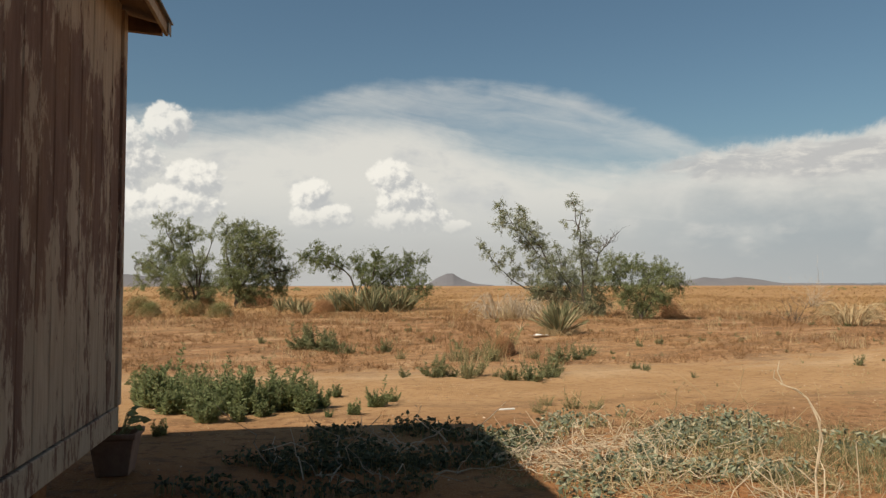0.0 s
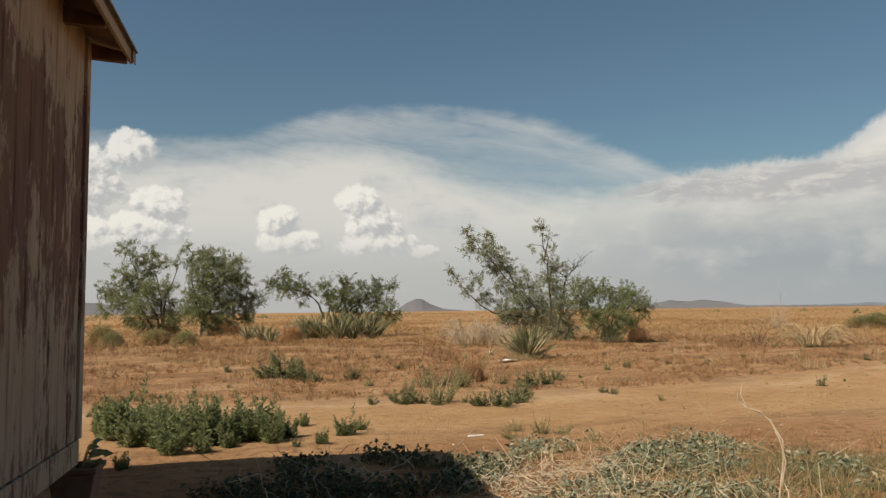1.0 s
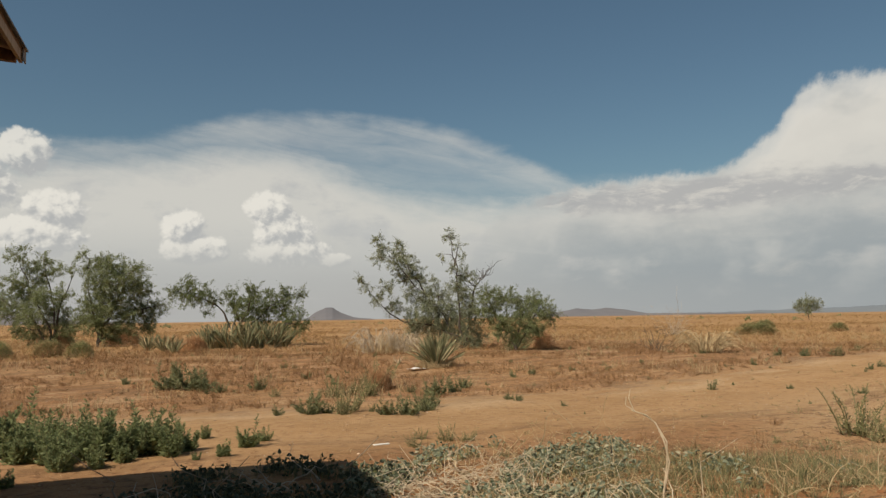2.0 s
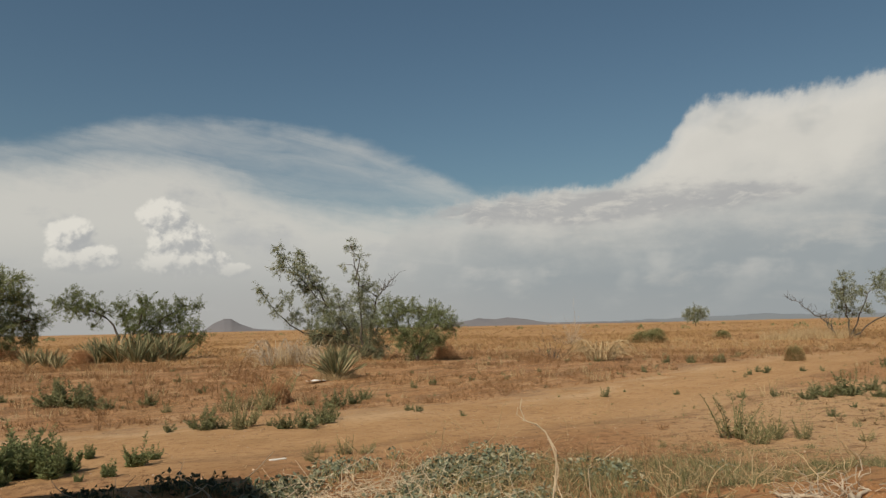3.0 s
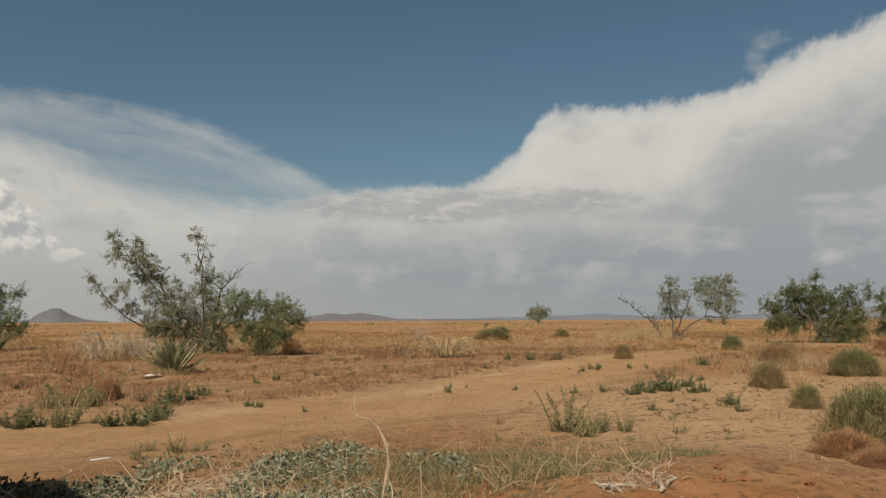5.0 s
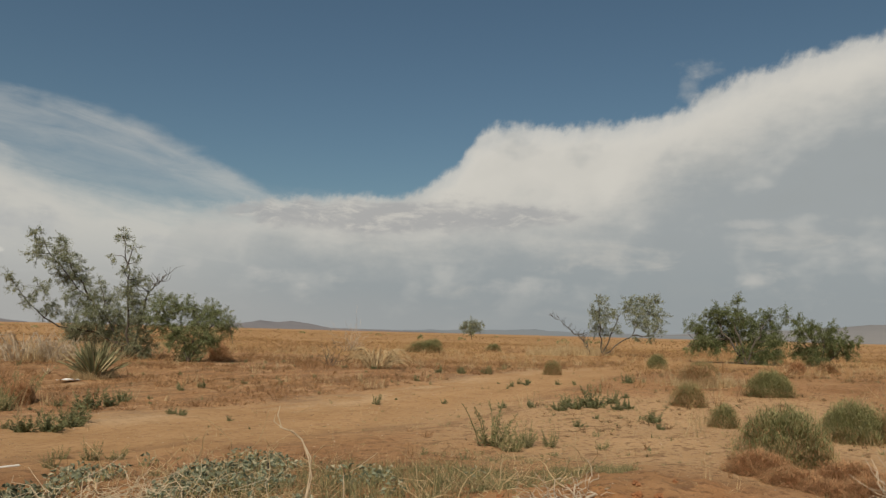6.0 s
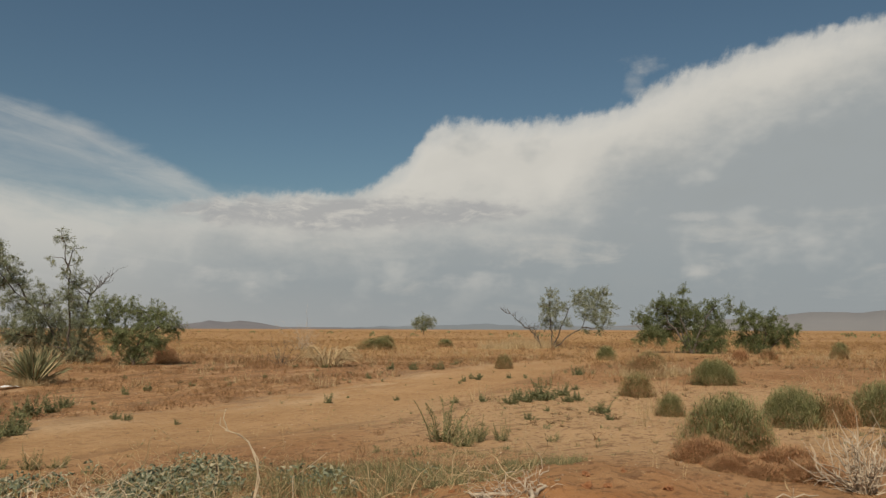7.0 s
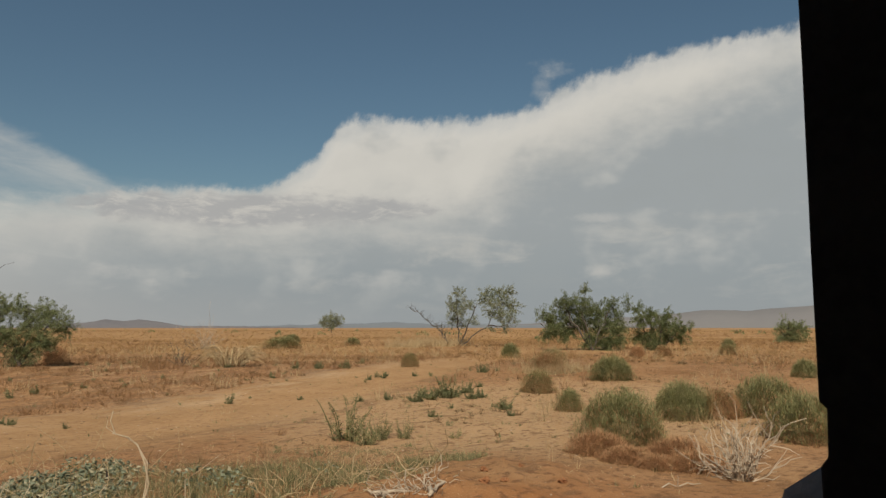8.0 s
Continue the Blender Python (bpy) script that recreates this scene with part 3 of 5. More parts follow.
def make_shed():
    s = thing("shed", pose(0, 0, 0), "old timber shed with peeling brown painted siding", "shed")
    x0, x1 = SHED_X - SHED_W, SHED_X
    ridge_x, ridge_z = (x0 + x1) / 2, PLATE + 0.45
    inner = 0.03
    part("wall", Mesh().box((x1 - 0.10, SHED_Y0, SILL), (x1 - inner, SHED_Y1 - 0.03, PLATE)), RAW_WOOD, s)
    # unseen far wall, carried down to the soil to keep the underside dark
    part("wall", Mesh().box((x0, SHED_Y0, 0.02), (x0 + 0.10, SHED_Y1 - 0.03, PLATE)), PEELING, s)
    for y0, y1 in ((SHED_Y0 - 0.10, SHED_Y0), (SHED_Y1 - 0.03, SHED_Y1)):
        g = Mesh()
        prof = [(x0, SILL), (x1 - inner, SILL), (x1 - inner, PLATE), (ridge_x, ridge_z), (x0, PLATE)]
        g.v = [Vector((x, y, z)) for y in (y0, y1) for x, z in prof]
        g.f = [(0, 1, 2, 3, 4), (9, 8, 7, 6, 5)] + [(k, k + 5, (k + 1) % 5 + 5, (k + 1) % 5) for k in range(5)]
        part("gable_wall", g, PEELING, s)
    part("floor_deck", Mesh().box((x0 + 0.1, SHED_Y0, SILL - 0.04), (x1 - 0.1, SHED_Y1 - 0.03, SILL)), RAW_WOOD, s)
    # sill beam, a little out of level, proud of the siding
    beam = Mesh().box((x1 - 0.09, SHED_Y0, SILL - 0.15), (x1 + 0.012, SHED_Y1 - 0.02, SILL - 0.005))
    for v in beam.v:
        v.z -= 0.012 * (SHED_Y1 - v.y) * 0.35
    part("sill_beam", beam, PEELING, s, "weathered timber sill beam", bevel=0.008)
    part("gable_sill", Mesh().box((x0, SHED_Y1 - 0.11, SILL - 0.15), (x1 - 0.10, SHED_Y1 - 0.02, SILL - 0.005)), PEELING, s)
    part("corner_board", Mesh().box((x1 - 0.03, SHED_Y1 - 0.075, SILL), (x1 + 0.018, SHED_Y1 + 0.012, PLATE - 0.03)), PEELING, s, "weathered corner board", bevel=0.004)
    # roof: boards, covering and fascia; it hangs over the walls
    over, rake = 0.245, 0.12
    slope = (ridge_z - PLATE) / (x1 - ridge_x)
    for sign in (1, -1):
        xe = x1 + over if sign > 0 else x0 - over
        ze = PLATE - slope * over
        for name, mat, lift, thick, trim in (("roof_deck", RAW_WOOD, 0.0, 0.022, 0.0), ("roof_covering", ROOFING, 0.026, 0.012, 0.025)):
            m = Mesh()
            xt = xe + sign * trim
            zt = ze - slope * trim
            pr = [(ridge_x, ridge_z + lift), (xt, zt + lift), (xt, zt + lift + thick), (ridge_x, ridge_z + lift + thick)]
            m.v = [Vector((x, y, z)) for y in (SHED_Y0 - rake - trim, SHED_Y1 + rake + trim) for x, z in pr]
            m.f = [(0, 1, 2, 3), (7, 6, 5, 4)] + [(k, k + 4, (k + 1) % 4 + 4, (k + 1) % 4) for k in range(4)]
            part(name, m, mat, s)
        part("fascia", Mesh().box((min(xe, xe - sign * 0.022), SHED_Y0 - rake, ze - 0.06), (max(xe, xe - sign * 0.022), SHED_Y1 + rake, ze + 0.005)), PEELING, s, "weathered fascia board", bevel=0.003)
    raft = Mesh().box((x1 - 0.02, 0, PLATE - slope * 0.02 - 0.12), (x1 + over - 0.025, 0.045, PLATE - 0.02))
    for v in raft.v:
        if v.x > x1:
            v.z -= slope * over
            if v.z < PLATE - 0.15:
                v.z += 0.045
    rd = raft.data("rafter_tail", RAW_WOOD)
    for k in range(11):
        r = new("rafter_tail", rd)
        r.parent, r.location = s, (0, SHED_Y1 + 0.02 - 0.61 * k, 0)
    lip = Mesh().box((x1 + over + 0.006, SHED_Y1 + rake - 0.06, PLATE - slope * over - 0.055), (x1 + over + 0.012, SHED_Y1 + rake + 0.03, PLATE - slope * over + 0.03))
    part("loose_flap", lip, ROOFING, s, "torn hanging flap of roofing")
    # block piers
    for x in (x1 - 0.35, x0 + 0.35):
        for y in (SHED_Y0 + 0.4, 0.9, SHED_Y1 - 0.9):
            part("pier_block", Mesh().box((x - 0.2, y - 0.1, -0.05), (x + 0.2, y + 0.1, SILL - 0.04)), CLOD, s, bevel=0.01)
    # siding boards with grooves between
    w = 0.203
    count = int((SHED_Y1 - 0.075 - SHED_Y0) / w)
    for k in range(3):
        b = Mesh()
        seg = 9
        for i in range(seg + 1):
            z = SILL + (PLATE - SILL) * i / seg
            bow = 0.0025 * math.sin(2.1 * i + 2 * k)
            for yy, xx in ((0.004, -0.03), (0.004, -0.006), (0.010, bow), (w - 0.010, bow * 0.6), (w - 0.004, -0.006), (w - 0.004, -0.03)):
                b.v.append(Vector((xx, yy, z)))
        for i in range(seg):
            for j in range(5):
                q = 6 * i + j
                b.f.append((q, q + 1, q + 7, q + 6))
        b.f += [(5, 4, 3, 2, 1, 0), tuple(6 * seg + j for j in range(6))]
        bd = b.data("siding_board", PEELING)
        for i in range(k, count, 3):
            o = new("siding_board", bd)
            o.parent, o.location = s, (x1, SHED_Y1 - 0.075 - w * (i + 1), 0)
    return s


make_shed()


# ---- lean-to: the post, with an unseen roof and walls added for shade ----
def make_added_lean_to():
    s = thing("lean_to", pose(0, 0, 0), "dark old timber lean-to against the shed, roof and walls added unseen for shade", "lean-to")
    # roof and walls are added out of view to keep sun off the post
    roof = Mesh().box((SHED_X + 0.03, -3.0, 2.46), (1.75, 0.12, 2.50))
    for v in roof.v:
        v.z += 0.05 * (1.75 - v.x)
    part("roof", roof, RAW_WOOD, s)
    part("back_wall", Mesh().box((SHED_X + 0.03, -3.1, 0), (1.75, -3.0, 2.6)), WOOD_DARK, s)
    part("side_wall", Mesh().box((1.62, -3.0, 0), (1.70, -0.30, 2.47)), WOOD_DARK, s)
    post = Mesh()
    zs = [0, 0.3, 0.6, 0.85, 0.98, 1.06, 1.075, 1.15, 1.16, 1.4, 1.7, 2.0, 2.48]
    for i, z in enumerate(zs):
        e = (0.0, 0.003, -0.002, 0.0, 0.003, 0.004, -0.007, -0.009, 0.002, 0.003, 0.002, 0.004, 0.003)[i]
        for x, y in ((1.47, e - 0.006), (1.62, e - 0.006), (1.62, -0.3), (1.47, -0.3)):
            post.v.append(Vector((x, y, z)))
    for i in range(len(zs) - 1):
        for k in range(4):
            q, k2 = 4 * i, (k + 1) % 4
            post.f.append((q + k, q + k2, q + 4 + k2, q + 4 + k))
    post.f += [(3, 2, 1, 0), tuple(4 * (len(zs) - 1) + k for k in range(4))]
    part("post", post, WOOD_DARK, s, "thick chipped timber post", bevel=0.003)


make_added_lean_to()


def make_drum():
    d = thing("covered_drum", pose(1.86, -0.11, 0), "drum under dusty brown sacking in the shade", "drum")
    body = Mesh()
    rows = [(0.27, 0), (0.285, 0.03), (0.285, 0.55), (0.28, 0.6)]
    for r, z in rows:
        for k in range(24):
            body.v.append(Vector((r * math.cos(k * math.pi / 12), r * math.sin(k * math.pi / 12), z)))
    for i in range(len(rows) - 1):
        for k in range(24):
            body.f.append((24 * i + k, 24 * i + (k + 1) % 24, 24 * i + 24 + (k + 1) % 24, 24 * i + 24 + k))
    body.f.append(tuple(reversed(range(24))))
    part("body", body, WOOD_DARK, d, smooth=True)
    sack = Mesh()
    prof = [(0.315, 0.42), (0.31, 0.6), (0.30, 0.74), (0.28, 0.85), (0.235, 0.94), (0.16, 0.995), (0.07, 1.02)]
    for i, (r, z) in enumerate(prof):
        for k in range(28):
            t = k * 2 * math.pi / 28
            q = r + 0.014 * math.sin(5 * t + i) + 0.008 * math.sin(11 * t)
            sack.v.append(Vector((q * math.cos(t), q * math.sin(t), z + 0.014 * math.sin(3 * t + 0.7 * i))))
    for i in range(len(prof) - 1):
        for k in range(28):
            sack.f.append((28 * i + k, 28 * i + (k + 1) % 28, 28 * i + 28 + (k + 1) % 28, 28 * i + 28 + k))
    sack.f.append(tuple(28 * (len(prof) - 1) + k for k in range(28)))
    part("sacking", sack, BURLAP, d, smooth=True)


make_drum()


# ---- planting helpers ----
def bend_line(a, b, n=6, wob=0.06):
    """Points from a to b with a wandering bend."""
    a, b = Vector(a), Vector(b)
    out, off = [], Vector((0, 0, 0))
    d = (b - a).length
    for i in range(n + 1):
        s = i / n
        if 0 < i < n:
            off = off * 0.7 + Vector(rng.normal(size=3)) * wob * d
        out.append(a.lerp(b, s) + off * math.sin(math.pi * s))
    return out


def line_through(pts, n=4, wob=0.03):
    out = [Vector(pts[0])]
    for a, b in zip(pts, pts[1:]):
        out += bend_line(a, b, n, wob)[1:]
    return out


def make_tree(name, x, y, label, limbs, clumps, leaf_mat, dead=(), leaf=0.08, thick=0.06, sink=0.05, cover=1.5, droop=0.15, category="tree"):
    """limbs: lines of (across, up); clumps: (across, up, radius) of foliage. Across is at right angles to the line of sight from the yard."""
    t = thing(name, at(x, y, -math.degrees(math.atan2(x, y)), sink), label, category)
    deep = 0.5 * max(abs(c[0]) for c in clumps)
    lines, woods = [], []
    for pts in limbs:
        back = deep * float(rng.uniform(-0.8, 0.8))
        tall = max(p[1] for p in pts)
        line = line_through([(u, back * (z / tall) ** 1.5, z) for u, z in pts], 4, 0.045)
        wood, n = Mesh(), len(line)
        wood.tube(line, [0.65 * thick * (1 - 0.85 * i / (n - 1)) for i in range(n)], 6)
        lines.append(line)
        woods.append(wood)
    leaves = Leaves()
    for u, z, r in clumps:
        # hang the clump on the limb that passes nearest
        gap, k, i = min((math.hypot(p.x - u, p.z - z) + 0.25 * (z < p.z), k, i) for k, line in enumerate(lines) for i, p in enumerate(line))
        root = lines[k][i]
        mid = Vector((u, root.y + 0.7 * r * float(rng.normal()), z))
        woods[k].tube(bend_line(root, mid, 4, 0.10), [0.28 * thick, 0.24 * thick, 0.2 * thick, 0.15 * thick, 0.1 * thick], 4)
        sprays = max(int(cover * 3.14 * r * r / (34 * 0.031 * leaf * leaf)), 8)
        for _ in range(sprays):
            p = mid + Vector(rng.normal(size=3)) * (0.40 * r) - Vector((0, 0, 0.15 * r))
            d = (p - mid) * (1.1 / r) + Vector(rng.normal(size=3)) * 0.55 + Vector((0, 0, 0.35 - 1.6 * droop))
            d.normalize()
            reach = leaf * (1.7 + 2.3 * float(rng.random()) ** 2)
            tip = p + d * reach - Vector((0, 0, droop * reach))
            if rng.random() < 0.12:
                woods[k].tube(bend_line(mid.lerp(p, 0.5), tip, 2, 0.06), [0.008, 0.006, 0.003], 3)
            leaves.bunch(p, d, reach, 34, leaf, leaf * 0.20, 0.13, 0.65)
    for wood in woods:
        part("limb", wood, BARK, t)
    for pts in dead:
        line = line_through([(u, 0.0, z) for u, z in pts], 4, 0.06)
        n = len(line)
        wood = Mesh().tube(line, [0.7 * thick * (1 - 0.85 * i / (n - 1)) for i in range(n)], 6)
        for i in range(3, n - 1):
            for _ in range(2):
                q = line[i] + Vector((rng.normal() * 0.3, rng.normal() * 0.3, 0.2 + 0.25 * rng.random()))
                wood.tube(bend_line(line[i], q, 3, 0.12), [0.22 * thick, 0.17 * thick, 0.12 * thick, 0.04 * thick], 3)
        part("dead_limb", wood, BARK, t, "bare dead branch")
    part("crown", leaves, leaf_mat, t, kind="stuff")
    return t


# ---- trees ----
make_tree("mesquite_tree", -4.78, 34.23, "olive green mesquite tree with an open crown",
    limbs=[[(0, 0), (-0.12, 0.83), (-0.51, 1.65), (-0.96, 2.81), (-1.41, 3.85)], [(0.0, 0.07), (0.05, 0.83), (-0.07, 2.0), (-0.43, 3.81)], [(0.0, 0.07), (0.26, 1.88), (0.75, 3.18)], [(0.0, 0.07), (-1.06, 1.54), (-1.93, 2.11), (-2.46, 1.88)]],
    clumps=[(-1.36, 3.85, 0.32), (-0.92, 3.4, 0.3), (-0.37, 3.64, 0.32), (-0.53, 2.99, 0.47), (0.08, 3.29, 0.27), (0.7, 3.12, 0.2), (-1.51, 2.75, 0.4), (-1.07, 2.35, 0.52), (-2.03, 2.0, 0.47), (-0.41, 2.12, 0.56), (-1.55, 1.65, 0.52), (0.26, 2.12, 0.4), (-0.78, 1.42, 0.56), (-2.23, 1.2, 0.27), (0.16, 1.41, 0.52), (-0.5, 0.72, 0.52), (-1.27, 0.96, 0.37), (0.55, 0.83, 0.44)],
    leaf_mat=LEAF_TREE, leaf=0.10, thick=0.09, cover=1.1)
make_tree("mesquite_tree", -3.02, 33.46, "dense olive green mesquite tree",
    limbs=[[(0, 0), (-0.11, 1.05), (-0.41, 2.9), (-0.69, 3.93)], [(0.0, 0.24), (0.15, 2.2), (0.26, 3.48)], [(0.0, 0.24), (0.72, 2.09), (1.22, 3.26)], [(0.0, 0.24), (1.4, 1.51), (2.43, 1.74)]],
    clumps=[(-0.66, 3.76, 0.2), (-0.41, 3.3, 0.29), (0.2, 3.48, 0.43), (0.71, 3.25, 0.4), (1.27, 3.2, 0.34), (-0.07, 2.78, 0.5), (0.6, 2.67, 0.55), (1.28, 2.56, 0.5), (1.74, 2.44, 0.31), (-0.18, 1.97, 0.55), (0.49, 1.86, 0.6), (1.28, 1.74, 0.55), (1.97, 1.62, 0.4), (2.43, 1.68, 0.24), (0.05, 1.16, 0.55), (0.95, 1.04, 0.55), (1.86, 1.04, 0.43), (-0.5, 1.28, 0.46), (0.39, 0.59, 0.38)],
    leaf_mat=LEAF_TREE, leaf=0.10, thick=0.09, cover=1.25)
make_tree("mesquite_tree", 1.99, 30.23, "low spreading mesquite tree with an arching limb",
    limbs=[[(0, 0), (-0.32, 1.33), (-0.96, 1.82), (-1.59, 2.03), (-2.22, 2.2)], [(0.0, 0.26), (0.06, 1.97)], [(0.0, 0.26), (0.54, 1.32), (0.75, 2.19)], [(0.0, 0.26), (0.96, 1.11), (1.72, 1.75), (2.59, 2.07)], [(0.0, 0.26), (2.04, 0.88), (2.69, 0.88)]],
    clumps=[(-1.64, 2.46, 0.3), (-2.12, 2.14, 0.28), (-1.59, 1.98, 0.32), (-1.06, 2.03, 0.35), (-0.64, 1.87, 0.22), (-0.95, 1.33, 0.12), (0.0, 2.03, 0.29), (0.11, 1.65, 0.32), (0.75, 2.13, 0.3), (0.64, 1.65, 0.41), (1.4, 2.07, 0.19), (1.29, 1.64, 0.41), (2.05, 2.07, 0.3), (2.59, 2.07, 0.22), (1.94, 1.53, 0.39), (2.37, 1.31, 0.22), (2.58, 0.88, 0.3), (2.04, 0.88, 0.35), (1.18, 1.1, 0.43), (0.43, 1.11, 0.35)],
    leaf_mat=LEAF_DARK, leaf=0.09, thick=0.075, cover=1.25)
UPPER = [(-2.59, 3.53, 0.16), (-2.36, 3.22, 0.18), (-1.98, 3.43, 0.14), (-1.89, 3.11, 0.2), (-2.51, 2.93, 0.2), (-2.04, 2.79, 0.25), (-1.62, 2.74, 0.24), (-1.42, 2.42, 0.24), (-1.8, 2.36, 0.28), (-1.25, 2.22, 0.17), (-3.12, 2.25, 0.13), (-2.85, 1.99, 0.14), (-2.57, 1.61, 0.17), (-2.27, 1.98, 0.2), (-0.88, 2.17, 0.14), (-1.01, 1.88, 0.22), (-1.63, 1.85, 0.24), (-0.35, 3.47, 0.16), (-0.07, 3.32, 0.11), (-0.57, 2.93, 0.09), (0.03, 2.92, 0.11), (-0.25, 2.54, 0.14), (0.04, 2.39, 0.2)]
LOWER = [(-0.6, 0.8, 0.3), (-0.35, 0.35, 0.36), (0.1, 0.4, 0.36), (0.45, 0.35, 0.3), (-0.85, 0.5, 0.34), (-1.4, 0.75, 0.3), (-0.13, 1.99, 0.25), (0.33, 2.28, 0.14), (-0.63, 1.75, 0.24), (-1.22, 1.55, 0.28), (-0.89, 1.33, 0.32), (-0.39, 1.33, 0.36), (0.11, 1.66, 0.27), (0.27, 1.24, 0.31), (-0.07, 0.91, 0.36), (-0.98, 0.91, 0.36), (-1.48, 1.04, 0.31), (0.34, 0.82, 0.24), (-2.06, 1.39, 0.24)]
make_tree("mesquite_tree", 8.3, 21.92, "ragged grey green mesquite tree with bare limbs",
    limbs=[[(0, 0), (-0.4, 0.74), (-1.05, 1.67), (-1.79, 2.44), (-2.29, 3.05), (-2.59, 3.53)], [(-1.05, 1.67), (-1.71, 2.7), (-1.95, 3.47)], [(0.0, 0.41), (-1.82, 0.92), (-2.57, 1.52), (-3.12, 2.34)], [(0.0, 0.41), (-0.13, 1.91), (-0.24, 2.84), (-0.39, 3.6)], [(-0.23, 2.58), (-0.02, 3.34)], [(-0.23, 0.91), (-0.72, 1.5), (-0.88, 2.17)]],
    clumps=UPPER + LOWER,
    dead=[[(0, 0), (0.36, 1.74), (0.44, 1.99), (0.69, 2.23), (0.78, 2.48)]],
    leaf_mat=LEAF_GREY, leaf=0.065, thick=0.05, cover=1.15)
make_tree("mesquite_bush", 8.97, 19.44, "rounded grey green mesquite bush",
    limbs=[[(0, 0), (-0.1, 0.53), (-0.53, 0.91), (-0.81, 1.59)], [(0.0, 0.07), (0.21, 1.05), (0.07, 1.58)], [(0.0, 0.07), (0.57, 1.05), (1.0, 1.27)]],
    clumps=[(-0.73, 1.67, 0.26), (-0.96, 1.36, 0.22), (-0.37, 1.51, 0.29), (-0.67, 1.13, 0.33), (0.0, 1.5, 0.26), (0.51, 1.5, 0.26), (0.28, 1.2, 0.33), (0.72, 1.27, 0.29), (1.0, 1.04, 0.25), (-0.23, 0.9, 0.36), (0.34, 0.75, 0.36), (-0.46, 0.61, 0.25), (0.05, 0.45, 0.33), (0.63, 0.68, 0.22), (-0.1, 0.23, 0.2)],
    leaf_mat=LEAF_TREE, leaf=0.06, thick=0.05, cover=1.1, category="bush")
make_tree("mesquite_tree", 33.14, 23.43, "thin airy tree with a dead leaning limb",
    limbs=[[(0, 0), (0.68, 0.58), (1.55, 1.14), (2.06, 2.0), (2.39, 2.87)], [(1.55, 1.14), (2.66, 1.26)], [(0.0, 0.09), (0.01, 0.89), (-0.17, 1.89), (-0.03, 2.76)], [(0.0, 0.09), (0.7, 1.64), (1.21, 2.51)]],
    clumps=[(0.03, 2.82, 0.3), (-0.41, 2.32, 0.3), (0.02, 2.14, 0.42), (0.58, 2.26, 0.3), (-0.3, 1.51, 0.33), (0.14, 1.39, 0.24), (1.46, 2.88, 0.34), (2.08, 3.0, 0.38), (2.63, 2.94, 0.33), (1.21, 2.51, 0.24), (1.82, 2.38, 0.35), (2.44, 2.38, 0.42), (2.93, 2.25, 0.3), (2.18, 1.76, 0.38), (2.79, 1.63, 0.33), (1.57, 1.88, 0.24), (0.82, 1.45, 0.25), (2.42, 1.2, 0.29), (1.8, 0.95, 0.18)],
    dead=[[(-0.5, 0.05), (-0.93, 0.77), (-1.55, 1.27), (-2.05, 1.77), (-2.74, 2.14)], [(-0.5, 0.05), (-0.93, 0.77), (-0.92, 1.26)]],
    leaf_mat=LEAF_GREY, leaf=0.09, thick=0.065, cover=0.95)
make_tree("mesquite_tree", 30.17, 14.24, "dense dark green mesquite tree with drooping sprays",
    limbs=[[(0, 0), (-0.17, 0.82), (-0.38, 1.91), (-0.3, 2.85)], [(0.0, 0.05), (-1.01, 1.71), (-1.69, 2.02)], [(0.0, 0.05), (-0.45, 1.11), (-1.62, 1.01), (-2.31, 0.71)], [(0.0, 0.05), (0.21, 0.72), (0.72, 1.7), (1.01, 2.19)]],
    clumps=[(-0.3, 2.75, 0.21), (-0.36, 2.31, 0.25), (-0.9, 2.26, 0.34), (-1.29, 2.22, 0.25), (-1.2, 1.81, 0.39), (-1.8, 1.62, 0.39), (-2.19, 1.62, 0.2), (-0.62, 1.81, 0.39), (-0.04, 1.9, 0.39), (0.43, 1.8, 0.39), (0.82, 2.09, 0.29), (1.09, 1.7, 0.25), (-1.61, 1.11, 0.44), (-2.01, 0.81, 0.29), (-2.31, 0.66, 0.12), (-1.03, 1.11, 0.48), (-0.44, 1.31, 0.44), (0.23, 1.21, 0.48), (0.79, 1.21, 0.44), (-1.23, 0.76, 0.29), (-0.08, 0.57, 0.39), (0.49, 0.47, 0.44), (0.96, 0.62, 0.44), (1.17, 1.11, 0.33), (0.62, 0.18, 0.25)],
    leaf_mat=LEAF_DARK, leaf=0.085, thick=0.08, cover=1.25, droop=0.5)
make_tree("mesquite_tree", 31.6, 11.9, "dark green mesquite tree leaning outward",
    limbs=[[(0, 0), (-0.55, 1.28), (-1.19, 2.18)], [(0.0, 0.08), (0.04, 1.51)], [(0.0, 0.08), (0.72, 1.03), (1.34, 1.22)]],
    clumps=[(-1.24, 2.13, 0.18), (-0.88, 1.96, 0.23), (-0.66, 1.47, 0.38), (-0.3, 1.71, 0.33), (0.04, 1.35, 0.43), (0.39, 1.59, 0.28), (0.72, 1.11, 0.38), (1.18, 1.11, 0.23), (0.94, 0.75, 0.33), (0.37, 0.75, 0.45), (-0.33, 0.75, 0.45), (-0.8, 0.74, 0.38), (-0.11, 0.39, 0.38)],
    leaf_mat=LEAF_DARK, leaf=0.085, thick=0.06, cover=1.15, droop=0.5)
